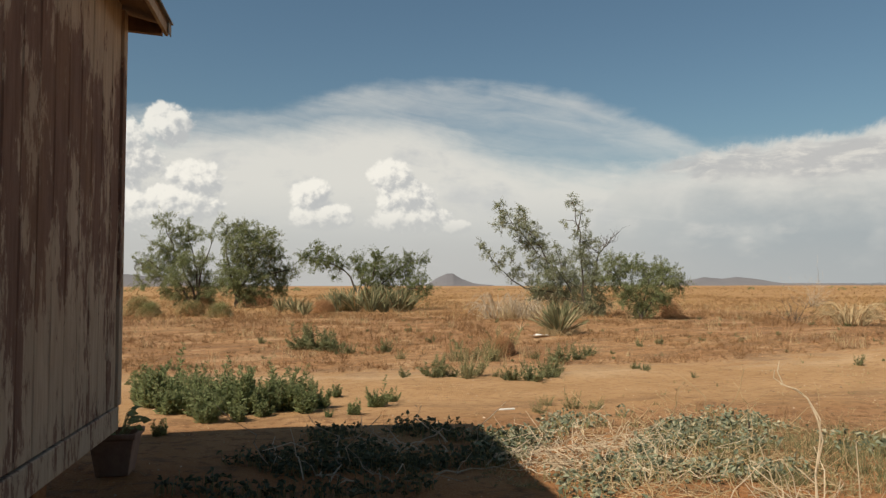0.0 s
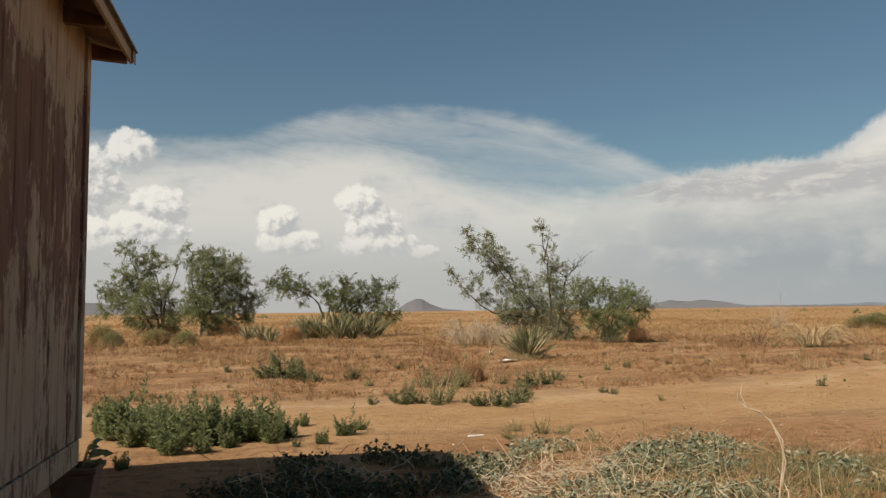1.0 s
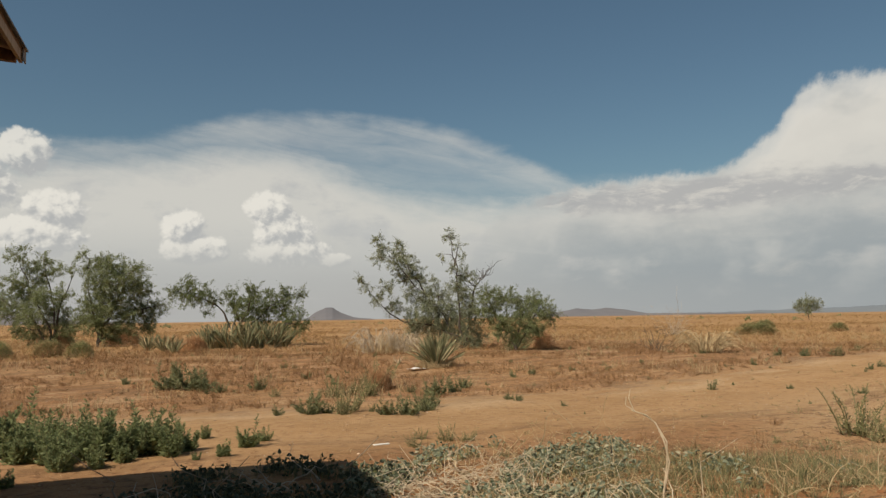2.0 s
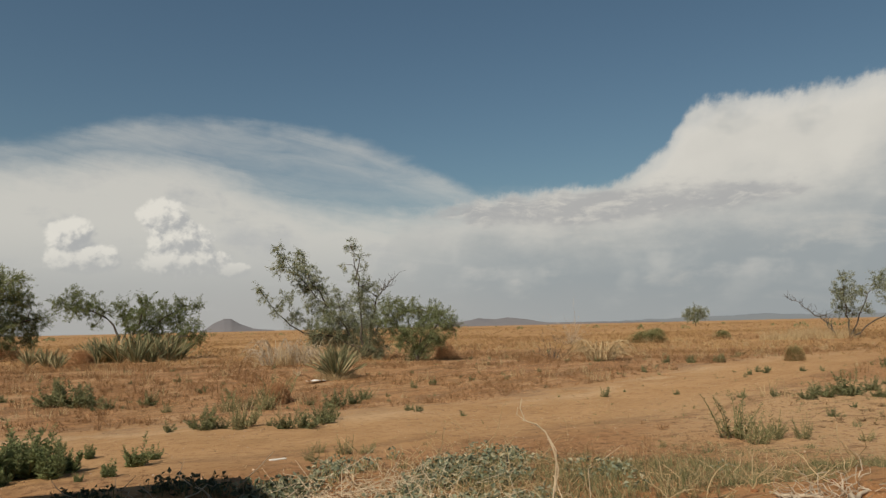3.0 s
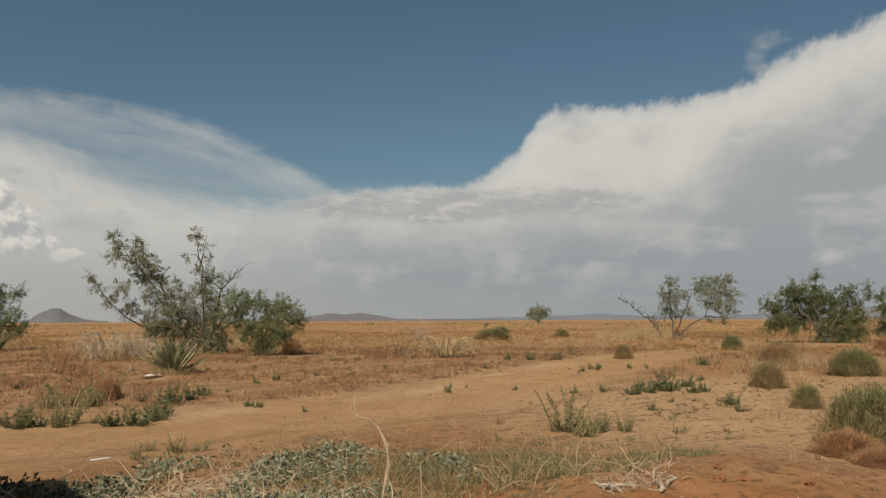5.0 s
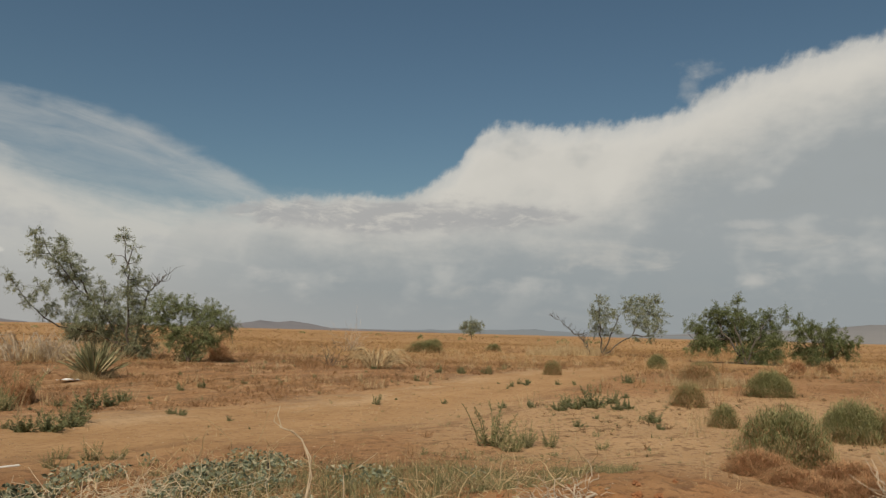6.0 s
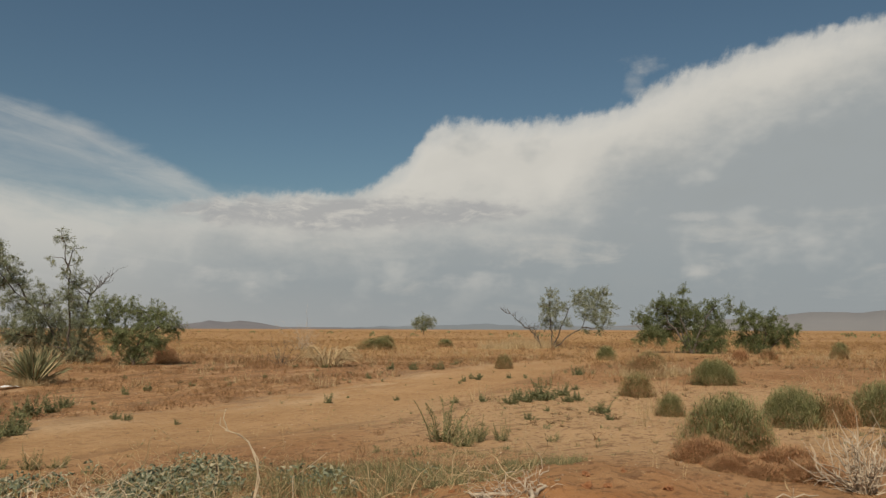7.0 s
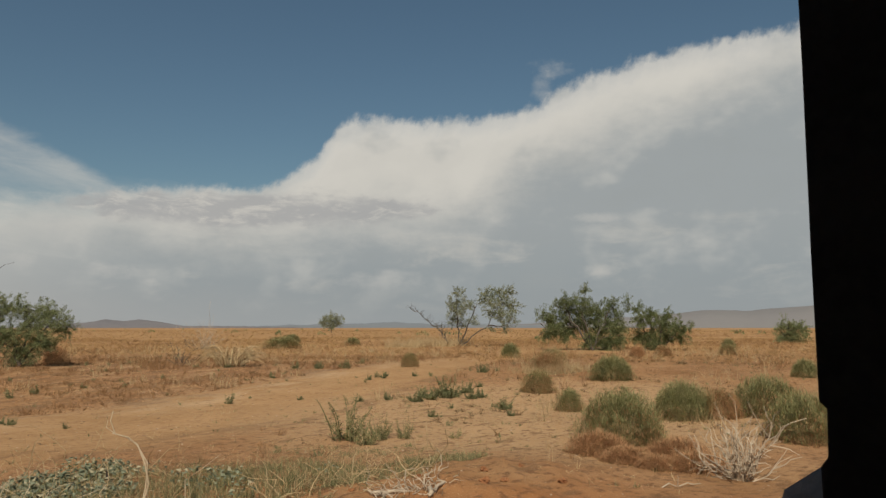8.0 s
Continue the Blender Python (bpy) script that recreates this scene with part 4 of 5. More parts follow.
make_tree("mesquite_bush", 53.46, 11.41, "small far green bush on the plain",
    limbs=[[(0, 0), (-0.11, 1.41)], [(0.0, 0.05), (0.71, 1.04)], [(0.0, 0.05), (-0.64, 0.85)]],
    clumps=[(-0.18, 1.3, 0.29), (-0.47, 0.85, 0.37), (0.21, 0.96, 0.45), (0.65, 1.11, 0.33), (0.69, 0.6, 0.37), (0.02, 0.41, 0.49), (-0.56, 0.37, 0.33)],
    leaf_mat=LEAF_TREE, leaf=0.13, thick=0.06, category="bush")
make_tree("mesquite_tree", 98.94, 99.26, "small far tree against the hazy sky",
    limbs=[[(0, 0), (-0.24, 2.91)], [(0.0, 0.75), (1.1, 2.5)], [(0.0, 0.75), (-1.35, 2.08)]],
    clumps=[(-1.55, 1.98, 0.63), (-0.74, 2.5, 0.73), (0.27, 2.91, 0.73), (1.3, 2.4, 0.73), (-0.02, 1.88, 0.84)],
    leaf_mat=LEAF_GREY, leaf=0.25, thick=0.1)


# ---- thistle balls ----
def thistle_kind(green, lump):
    """A dome of fine stems, 1 m wide and 0.6 m high; green: share of the stems that are still green."""
    t = thing("thistle_bush", pose(0, 0, 0), "round thistle bush", "bush")
    fresh, dry = Mesh(), Mesh()
    a, height = 0.5, 0.6
    for k in range(15000):
        th = rng.random() * 2 * math.pi
        up = rng.random()
        flat = math.sqrt(max(1 - up * up, 0))
        wob = 1 + 0.10 * math.sin(3 * th + lump) * flat + 0.08 * math.sin(5 * th + 4 * up + 2 * lump) + 0.05 * math.sin(9 * th + 7 * up)
        q = Vector((a * flat * math.cos(th), a * flat * math.sin(th), height * (0.03 + 0.95 * up))) * (wob * (0.55 + 0.45 * rng.random() ** 0.6))
        out = Vector((q.x / a, q.y / a, 0.7 * q.z / height)) + Vector(rng.normal(size=3)) * 0.7
        out = out.normalized() * (0.03 + 0.05 * rng.random())
        m = fresh if rng.random() < green * (0.6 + 0.6 * up) else dry
        foot = q - out
        foot.z = max(foot.z, 0.0)
        m.blade(foot, q + out * 0.5, 0.0062, 0.0, 1)
    if fresh.f:
        part("green_growth", fresh, THISTLE, t, kind="stuff")
    if dry.f:
        part("dry_growth", dry, THISTLE_BROWN, t, kind="stuff")
    return t


KINDS = [(g, thistle_kind(g, 1.3 * k)) for k, g in enumerate((1.1, 0.85, 0.6, 0.25, 0.04))]
TAKEN = set()


def thistle_ball(width, height, green, label, x, y, group="round thistle bushes"):
    """Sets a bush of the kind nearest in colour on the ground."""
    k = min(range(len(KINDS)), key=lambda i: abs(KINDS[i][0] - green))
    t = KINDS[k][1]
    if k in TAKEN:
        t = copy_thing(t, pose(0, 0, 0))
    TAKEN.add(k)
    t.matrix_basis = at(x, y, float(rng.random() * 360), 0.03) @ Matrix.Diagonal((width, width, height / 0.6, 1))
    return tagged(t, label, "bush", group)


for x, y, w, h, g, lab in (
        (12.49, 6.82, 0.66, 0.45, 0.55, "round olive brown thistle bush on sand"), (10.8, 5.3, 0.46, 0.38, 0.9, "small green thistle bush on sand"),
        (15.08, 6.53, 0.98, 0.55, 1.1, "round bright green thistle bush on sand"), (8.29, 3.34, 1.05, 0.62, 0.85, "large olive green thistle bush on sand"),
        (10.98, 3.6, 0.90, 0.56, 1.0, "round dark green thistle bush on sand"), (11.35, 3.2, 0.72, 0.46, 0.15, "brown withered thistle bush"),
        (9.75, 1.75, 0.95, 0.58, 0.8, "round green thistle bush with a brown foot"), (11.9, 2.7, 1.1, 0.62, 0.75, "wide green thistle bush with a brown side"),
        (17.41, 3.28, 0.62, 0.42, 1.0, "small bright green thistle bush"), (18.6, 2.6, 0.7, 0.4, 1.0, "small bright green thistle bush"), (10.6, 1.2, 0.8, 0.5, 0.3, "brown withered thistle bush"),
        (15.18, 12.07, 0.52, 0.40, 0.6, "small olive thistle bush beside the track"), (24.33, 27.31, 1.9, 0.62, 0.9, "wide green thistle bush on the plain"),
        (31.63, 29.75, 1.0, 0.48, 0.9, "green thistle bush on the plain"), (-4.68, 24.03, 0.8, 0.52, 0.95, "round green thistle bush below the trees"),
        (-2.58, 23.56, 0.85, 0.52, 0.85, "round green thistle bush below the trees"), (-5.3, 25.5, 1.0, 0.7, 0.5, "brown green thistle bush below the trees"), (-3.6, 25.0, 1.1, 0.55, 0.5, "brown green thistle bush below the trees"),
        (23.97, 9.68, 0.62, 0.42, 0.1, "small brown thistle bush"), (25.58, 9.41, 0.72, 0.42, 0.15, "small brown thistle bush"),
        (33.84, 9.64, 0.75, 0.55, 0.8, "small green thistle bush on the plain"), (15.69, 8.44, 1.0, 0.5, 0.3, "pale dry thistle bush"), (28.63, 8.14, 0.7, 0.45, 0.6, "small olive thistle bush on the plain"),
        (34.5, 38.0, 1.3, 0.6, 0.8, "green thistle bush on the far plain"), (21.5, 13.0, 0.7, 0.5, 1.0, "yellow green thistle bush by the tree"), (19.2, 10.2, 0.9, 0.45, 0.45, "dull olive thistle bush")):
    thistle_ball(w, h, g, lab, x, y)


# ---- upright weeds ----
def make_weed(stems, height, spread, leaf, mat, dense=1.0, stem_mat=None):
    """One clump: upright stems clothed in small leaves. Built once at the origin."""
    t = thing("weed_clump", pose(0, 0, 0), "clump of leafy green weeds", "weed")
    st, lv = Mesh(), Leaves()
    for _ in range(stems):
        th, r = rng.random() * 6.28, spread * math.sqrt(rng.random())
        h = height * (0.38 + 0.7 * rng.random() ** 1.6) * (1 - 0.3 * r / max(spread, 1e-3))
        base = Vector((0.35 * r * math.cos(th), 0.35 * r * math.sin(th), -0.02))
        tip = Vector((r * math.cos(th) + 0.1 * h * rng.normal(), r * math.sin(th) + 0.1 * h * rng.normal(), h))
        ln = bend_line(base, tip, 4, 0.04)
        st.tube(ln, [0.006, 0.005, 0.004, 0.003, 0.002], 3)
        for _ in range(int(70 * dense)):
            s = (0.08 + 0.92 * rng.random()) * 4
            i = min(int(s), 3)
            p = ln[i].lerp(ln[i + 1], s - i)
            a = Vector((rng.normal(), rng.normal(), 0.7 + 0.4 * rng.normal()))
            k = leaf * (1.2 - 0.8 * s / 4) * (0.5 + 0.6 * rng.random())
            lv.single(p + a.normalized() * 0.03 * (1.2 - s / 4) * rng.random(), a, k, k * 0.36)
    part("stem_growth", st, stem_mat or STEM_GREEN, t, kind="stuff")
    part("foliage", lv, mat, t, kind="stuff")
    return t


def plant(kinds, rows, label, group, size0):
    """Places copies of the kinds; rows of x, y and height. The first copies use the kinds themselves."""
    used = set()
    for i, (x, y, h) in enumerate(rows):
        k = kinds[i % len(kinds)]
        m = at(x, y, float(rng.random() * 360), 0.01) @ Matrix.Diagonal((*(3 * [1.2 * h * float(rng.uniform(0.75, 1.2)) / size0]), 1))
        if k.name in used:
            o = copy_thing(k, pose(0, 0, 0))
            o.matrix_basis = m
        else:
            used.add(k.name)
            o = k
            o.matrix_basis = m
        tagged(o, label, "weed", group)


tall = [make_weed(13, 0.5, 0.20, 0.075, LEAF_WEED, 1.5) for _ in range(4)]
plant(tall, [(-1.5, 8.42, 0.52), (-1.22, 8.8, 0.5), (-1.35, 8.1, 0.5), (-1.02, 8.3, 0.45), (-0.92, 7.2, 0.36), (-1.05, 7.55, 0.42), (-0.71, 7.6, 0.48), (-0.5, 8.04, 0.45), (-0.33, 7.75, 0.36), (-0.13, 7.85, 0.48), (0.0, 7.6, 0.34), (0.12, 7.95, 0.32),
             (-0.25, 8.3, 0.36), (-0.62, 7.25, 0.26), (-1.6, 8.15, 0.46), (-1.15, 7.95, 0.5), (-0.85, 7.9, 0.46), (-0.55, 7.65, 0.44), (-0.3, 8.0, 0.42), (-1.3, 7.6, 0.36), (-0.05, 8.1, 0.34), (-0.8, 8.5, 0.44), (-1.75, 8.55, 0.4), (-0.42, 7.45, 0.3), (0.9, 8.1, 0.14), (0.2, 7.2, 0.12), (0.32, 8.65, 0.17), (0.44, 7.35, 0.19), (0.71, 7.81, 0.24), (-1.2, 6.68, 0.18), (-1.7, 8.9, 0.44)], "leafy green weeds in sandy soil beside the shed", "weeds by the shed", 0.5)
sprout_x, sprout_y = -3 + 20 * rng.random(90), 9.5 + 13 * rng.random(90)
sprouts = [make_weed(6, 0.2, 0.12, 0.05, LEAF_BLUE, 0.6) for _ in range(2)]
plant(sprouts, [(float(p), float(q), 0.06 + 0.12 * float(rng.random()) ** 2) for p, q in zip(sprout_x, sprout_y)], "tiny green sprout in the dry soil", "sprouts in the field", 0.2)
shrubs = [make_weed(12, 0.4, 0.26, 0.06, LEAF_BLUE, 1.3) for _ in range(3)]
plant(shrubs, [(0.15, 13.94, 0.52), (-0.1, 14.1, 0.42), (0.45, 13.8, 0.46), (0.72, 13.45, 0.30), (1.36, 13.6, 0.28), (-0.85, 15.07, 0.15), (1.7, 10.16, 0.30), (1.93, 10.11, 0.16), (2.65, 9.72, 0.26), (2.92, 9.67, 0.27), (3.22, 9.95, 0.24), (3.36, 10.24, 0.27),
               (4.0, 11.7, 0.33), (4.35, 11.9, 0.28), (4.68, 12.29, 0.26), (10.2, 7.86, 0.24), (10.98, 7.77, 0.38), (10.6, 7.84, 0.24), (10.75, 8.1, 0.26), (11.69, 7.85, 0.22), (11.31, 7.26, 0.20), (10.41, 6.22, 0.22), (11.05, 7.3, 0.2), (10.0, 8.3, 0.14), (9.6, 8.6, 0.12),
               (12.14, 10.69, 0.15), (12.5, 10.6, 0.18), (12.9, 10.9, 0.16), (13.3, 10.4, 0.14), (13.35, 13.5, 0.24), (13.8, 13.02, 0.26), (12.9, 13.8, 0.22), (13.1, 13.2, 0.2), (4.72, 10.46, 0.16), (5.12, 9.5, 0.10), (4.75, 10.2, 0.14), (9.2, 9.6, 0.10), (8.9, 6.5, 0.12), (9.6, 5.6, 0.12), (12.6, 8.2, 0.18), (9.9, 6.9, 0.12), (14.8, 9.6, 0.22)],
      "low blue green weeds on pale sand", "low weeds along the track", 0.4)
slim = [make_weed(15, 0.4, 0.22, 0.034, DULL_GRASS, 1.0) for _ in range(3)]
plant(slim, [(2.09, 9.95, 0.36), (2.2, 10.3, 0.42), (2.92, 11.93, 0.40), (2.34, 12.04, 0.32), (2.6, 12.2, 0.36), (3.38, 12.98, 0.5), (3.1, 12.6, 0.4), (2.0, 11.6, 0.3), (2.25, 7.24, 0.2), (2.65, 7.44, 0.28), (2.85, 7.35, 0.22), (6.52, 5.89, 0.55), (6.73, 5.58, 0.36), (6.9, 5.75, 0.34), (6.45, 5.55, 0.3), (7.0, 5.45, 0.26),
             (3.7, 12.3, 0.3), (1.5, 12.4, 0.24), (5.55, 5.95, 0.1), (7.5, 5.1, 0.18), (2.45, 7.6, 0.14)], "thin yellow green weeds growing from the sand", "thin weeds", 0.4)


# ---- agaves ----
def blade_data(k):
    """One stiff agave blade, 1 m long along x, keeled below and pointed."""
    m = Mesh()
    for s, w in ((0.0, 0.022), (0.3, 0.028), (0.7, 0.019), (0.93, 0.007)):
        sag = (0.02 + 0.09 * k) * s * s
        m.v += [Vector((s, -w, 0.02 - sag)), Vector((s, 0, -0.012 - sag)), Vector((s, w, 0.02 - sag)), Vector((s, 0, 0.004 - sag))]
    m.v.append(Vector((1.0, 0, -0.03 - 0.11 * k)))
    for i in range(3):
        for j in range(4):
            m.f.append((4 * i + j, 4 * i + (j + 1) % 4, 4 * i + 4 + (j + 1) % 4, 4 * i + 4 + j))
    m.f += [(12 + j, 12 + (j + 1) % 4, 16) for j in range(4)]
    m.f.append((3, 2, 1, 0))
    return m.data("blade", BLADE)


BLADES = [blade_data(k) for k in range(3)]


def make_agave(x, y, size, blades, label, slim=0.42, low=38):
    t = thing("agave", at(x, y, float(rng.random() * 360), 0.04), label, "agave", "agaves by the trees")
    for k in range(blades):
        th = rng.random() * 360
        el = low + (86 - low) * rng.random() ** 0.75
        ln = size * (0.6 + 0.5 * rng.random())
        o = new("blade", BLADES[k % 3])
        o.parent = t
        o.matrix_basis = pose(0.1 * size * math.cos(radians(th)), 0.1 * size * math.sin(radians(th)), 0.03, 0, 0, th) @ pose(0, 0, 0, 0, -el, 0) @ pose(0, 0, 0, 40 * rng.normal()) @ Matrix.Diagonal((ln, ln * slim, ln, 1))
    return t


make_agave(5.30, 15.55, 0.70, 240, "grey green spiky agave with a dry skirt", 0.36, 28)
for i, (x, y, s) in enumerate(((1.1, 27.6, 1.0), (1.7, 27.2, 1.05), (2.2, 26.9, 1.15), (2.7, 27.3, 1.1), (3.2, 27.4, 1.1), (3.7, 28.2, 1.0), (1.4, 28.3, 1.1), (2.9, 28.4, 1.2), (0.75, 28.4, 0.8), (-0.9, 27.2, 0.7), (-0.4, 26.5, 0.7), (-0.1, 24.6, 0.55))):
    make_agave(x, y, s * 0.85, 84, "grey green spiky agave in a dense row under the tree")


def make_white_stalk():
    t = thing("yucca_stalk", at(4.72, 16.5, 0, 0.03), "withered white yucca with upright dead blades", "yucca")
    m = Mesh()
    for k in range(16):
        th, le = rng.random() * 6.28, 0.2 + 0.25 * rng.random()
        m.blade((0, 0, 0), (0.16 * math.cos(th), 0.16 * math.sin(th), 0.8 * le), 0.03, 0.04, 3)
    part("blades", m, STALK, t)


make_white_stalk()


# ---- grass, twigs and ground cover ----
def tufts(name, label, mat, xs, ys, height, blades, width, lean=0.5, category="grass"):
    """Many tufts of thin blades in one mesh."""
    n = len(xs)
    X, Y = np.repeat(xs, blades), np.repeat(ys, blades)
    H = np.repeat(height, blades) * rng.uniform(0.45, 1.1, n * blades)
    spread = np.repeat(height, blades) * 0.22
    bx, by = X + rng.normal(size=X.size) * spread, Y + rng.normal(size=X.size) * spread
    z = rise(bx, by) - 0.01
    th = rng.uniform(0, 2 * np.pi, X.size)
    le = H * lean * np.abs(rng.normal(size=X.size))
    tx, ty = bx + le * np.cos(th), by + le * np.sin(th)
    tw = rng.uniform(0, np.pi, X.size)
    W = np.repeat(width, blades) if np.ndim(width) else np.full(X.size, width)
    wx, wy = W * np.cos(tw) / 2, W * np.sin(tw) / 2
    v = np.stack([np.stack([bx - wx, by - wy, z], -1), np.stack([bx + wx, by + wy, z], -1), np.stack([tx, ty, z + H], -1)], 1).reshape(-1, 3)
    me = bpy.data.meshes.new(name)
    me.from_pydata(v.tolist(), [], np.arange(len(v)).reshape(-1, 3).tolist())
    me.materials.append(mat)
    me.update()
    return tagged(new(name, me), label, category, kind="stuff")


def patchy(x, y, scale, cut, seed):
    return np.array([noise.noise((a * scale, b * scale, seed)) for a, b in zip(x, y)]) > cut


def ellipse(n, cx, cy, rx, ry):
    t, r = rng.uniform(0, 2 * np.pi, n), np.sqrt(rng.uniform(0, 1, n))
    return cx + rx * r * np.cos(t), cy + ry * r * np.sin(t)


def off_track(x, y):
    return np.abs(y - (9.2 + 0.30 * np.maximum(x - 6.5, 0))) + 0.06 * np.maximum(x - 6.5, 0) > 1.9


def sector(n, r0, r1, a0=-24.0, a1=92.0):
    a = np.radians(rng.uniform(a0, a1, n))
    r = np.sqrt(rng.uniform(r0 * r0, r1 * r1, n))
    return r * np.sin(a), r * np.cos(a)


x, y = sector(30000, 7.0, 26)
keep = off_track(x, y) & patchy(x, y, 0.45, -0.12, 3.0) & ((y > 10.9) | (rng.random(len(x)) < 0.12)) & (~(np.hypot((x - 10.5) / 4.5, (y - 5.5) / 3.6) < 1.0) | (rng.random(len(x)) < 0.12))
x, y = x[keep], y[keep]
tufts("dry_grass", "patches of short rusty dry grass", RUST_STRAW, x, y, 0.03 + 0.16 * rng.random(len(x)) ** 2, 9, 0.009, 0.9)
x, y = sector(34000, 22, 75)
keep = patchy(x, y, 0.12, -0.2, 5.0)
x, y = x[keep], y[keep]
tufts("plain_grass", "golden dry grass over the open plain", GOLD, x, y, 0.05 + 0.26 * rng.random(len(x)) ** 2.5, 8, 0.018, 1.0)
x, y = sector(3000, 14, 60)
keep = patchy(x, y, 0.2, 0.05, 21.0) & off_track(x, y)
x, y = x[keep], y[keep]
tufts("plain_grass", "taller rusty grass in drifts on the plain", RUST_STRAW, x, y, 0.12 + 0.3 * rng.random(len(x)) ** 2, 14, 0.014, 0.7)
x, y = sector(26000, 70, 330)
tufts("far_grass", "tawny dry grass on the far plain", GOLD, x, y, rng.uniform(0.05, 0.18, len(x)), 3, 0.16, 2.2)
x, y = sector(3200, 10.5, 40)
keep = off_track(x, y) & patchy(x, y, 0.5, 0.1, 8.0)
x, y = x[keep], y[keep]
tufts("straw_grass", "scattered pale straw tufts", STRAW, x, y, rng.uniform(0.12, 0.38, len(x)), 12, 0.010)


x, y = sector(9000, 5.0, 20)
keep = patchy(x, y, 0.8, -0.05, 12.0) & (off_track(x, y) | (rng.random(len(x)) < 0.2))
x, y = x[keep], y[keep]
tufts("ground_litter", "dry brown plant litter lying on the soil", RUST_STRAW, x, y, 0.012 + 0.03 * rng.random(len(x)), 7, 0.007, 2.2, "litter")
x, y = sector(5200, 9.5, 30)
keep = patchy(x * 0.45, y, 0.55, 0.02, 31.0) & off_track(x, y)
x, y = x[keep], y[keep]
tufts("matted_growth", "low mats of old brown growth across the field", MAT_BROWN, x, y, 0.02 + 0.10 * rng.random(len(x)) ** 2, 16, 0.011, 1.6, "litter")
x, y = sector(700, 6.0, 24)
keep = patchy(x, y, 0.6, 0.0, 37.0) & off_track(x, y)
x, y = x[keep], y[keep]
tufts("seedlings", "scattered dull green seedlings in the field", LEAF_BLUE, x, y, 0.03 + 0.10 * rng.random(len(x)) ** 2, 16, 0.010, 0.9, "weed")
x, y = ellipse(1500, 3.9, 4.9, 2.9, 1.35)
keep = patchy(x, y, 1.3, -0.05, 41.0)
x, y = x[keep], y[keep]
tufts("matted_growth", "trodden olive and straw growth near the yard", DULL_GRASS, x, y, 0.02 + 0.06 * rng.random(len(x)) ** 2, 12, 0.006, 1.8, "litter")
x, y = ellipse(900, 4.6, 5.9, 2.6, 0.7)
tufts("ground_litter", "brown litter along the edge of the track", MAT_BROWN, x, y, 0.012 + 0.03 * rng.random(len(x)), 8, 0.006, 2.4, "litter")
x, y = ellipse(240, 5.3, 15.55, 0.42, 0.36)
tufts("straw_grass", "dry skirt of straw round the agave", STRAW, x, y, 0.08 + 0.2 * rng.random(len(x)), 8, 0.008, 0.9)
x, y = sector(5000, 5.0, 18)
keep = patchy(x, y, 1.1, 0.0, 15.0) & (off_track(x, y) | (rng.random(len(x)) < 0.15))
x, y = x[keep], y[keep]
tufts("ground_litter", "pale straw litter lying on the soil", STRAW, x, y, 0.012 + 0.05 * rng.random(len(x)) ** 2, 6, 0.005, 2.0, "litter")
x, y = (11.0 + 4.0 * rng.normal(size=700), 6.0 + 2.4 * rng.normal(size=700))
tufts("yard_grass", "tiny olive plants on the sandy yard", DULL_GRASS, x, y, 0.02 + 0.07 * rng.random(len(x)) ** 2, 10, 0.007, 1.0)
x, y = (11.0 + 4.0 * rng.normal(size=1100), 6.0 + 2.4 * rng.normal(size=1100))
tufts("yard_grass", "thin pale grass stems on the sandy yard", STRAW, x, y, 0.03 + 0.12 * rng.random(len(x)) ** 3, 5, 0.005, 0.6)


x, y = ellipse(700, 4.0, 4.7, 1.4, 0.8)
tufts("green_grass", "thin olive grass on red soil", DULL_GRASS, x, y, 0.04 + 0.14 * rng.random(len(x)) ** 2, 12, 0.006, 0.8)
x, y = ellipse(260, 5.4, 3.95, 1.0, 0.35)
tufts("green_grass", "thin olive grass along the mound", DULL_GRASS, x, y, 0.03 + 0.08 * rng.random(len(x)), 12, 0.006, 1.0)
x, y = ellipse(480, 3.6, 5.2, 2.6, 1.3)
tufts("straw_grass", "fine dry straw among the vines", STRAW, x, y, 0.03 + 0.13 * rng.random(len(x)) ** 2, 7, 0.004, 1.2)
x, y = ellipse(90, 6.2, 20.5, 1.2, 0.6)
tufts("straw_grass", "pale drooping dry grass under the tree", STRAW, x, y, rng.uniform(0.3, 0.8, len(x)), 10, 0.014, 0.9)
x, y = ellipse(120, 15.9, 8.3, 1.1, 0.6)
tufts("straw_grass", "pale dry grass around a bush", STRAW, x, y, rng.uniform(0.15, 0.4, len(x)), 12, 0.010, 0.6)
x, y = ellipse(200, 31.5, 24.2, 3.0, 1.2)
tufts("straw_grass", "tall dry grass around the dead limb", STRAW, x, y, rng.uniform(0.25, 0.8, len(x)), 12, 0.02, 0.6)


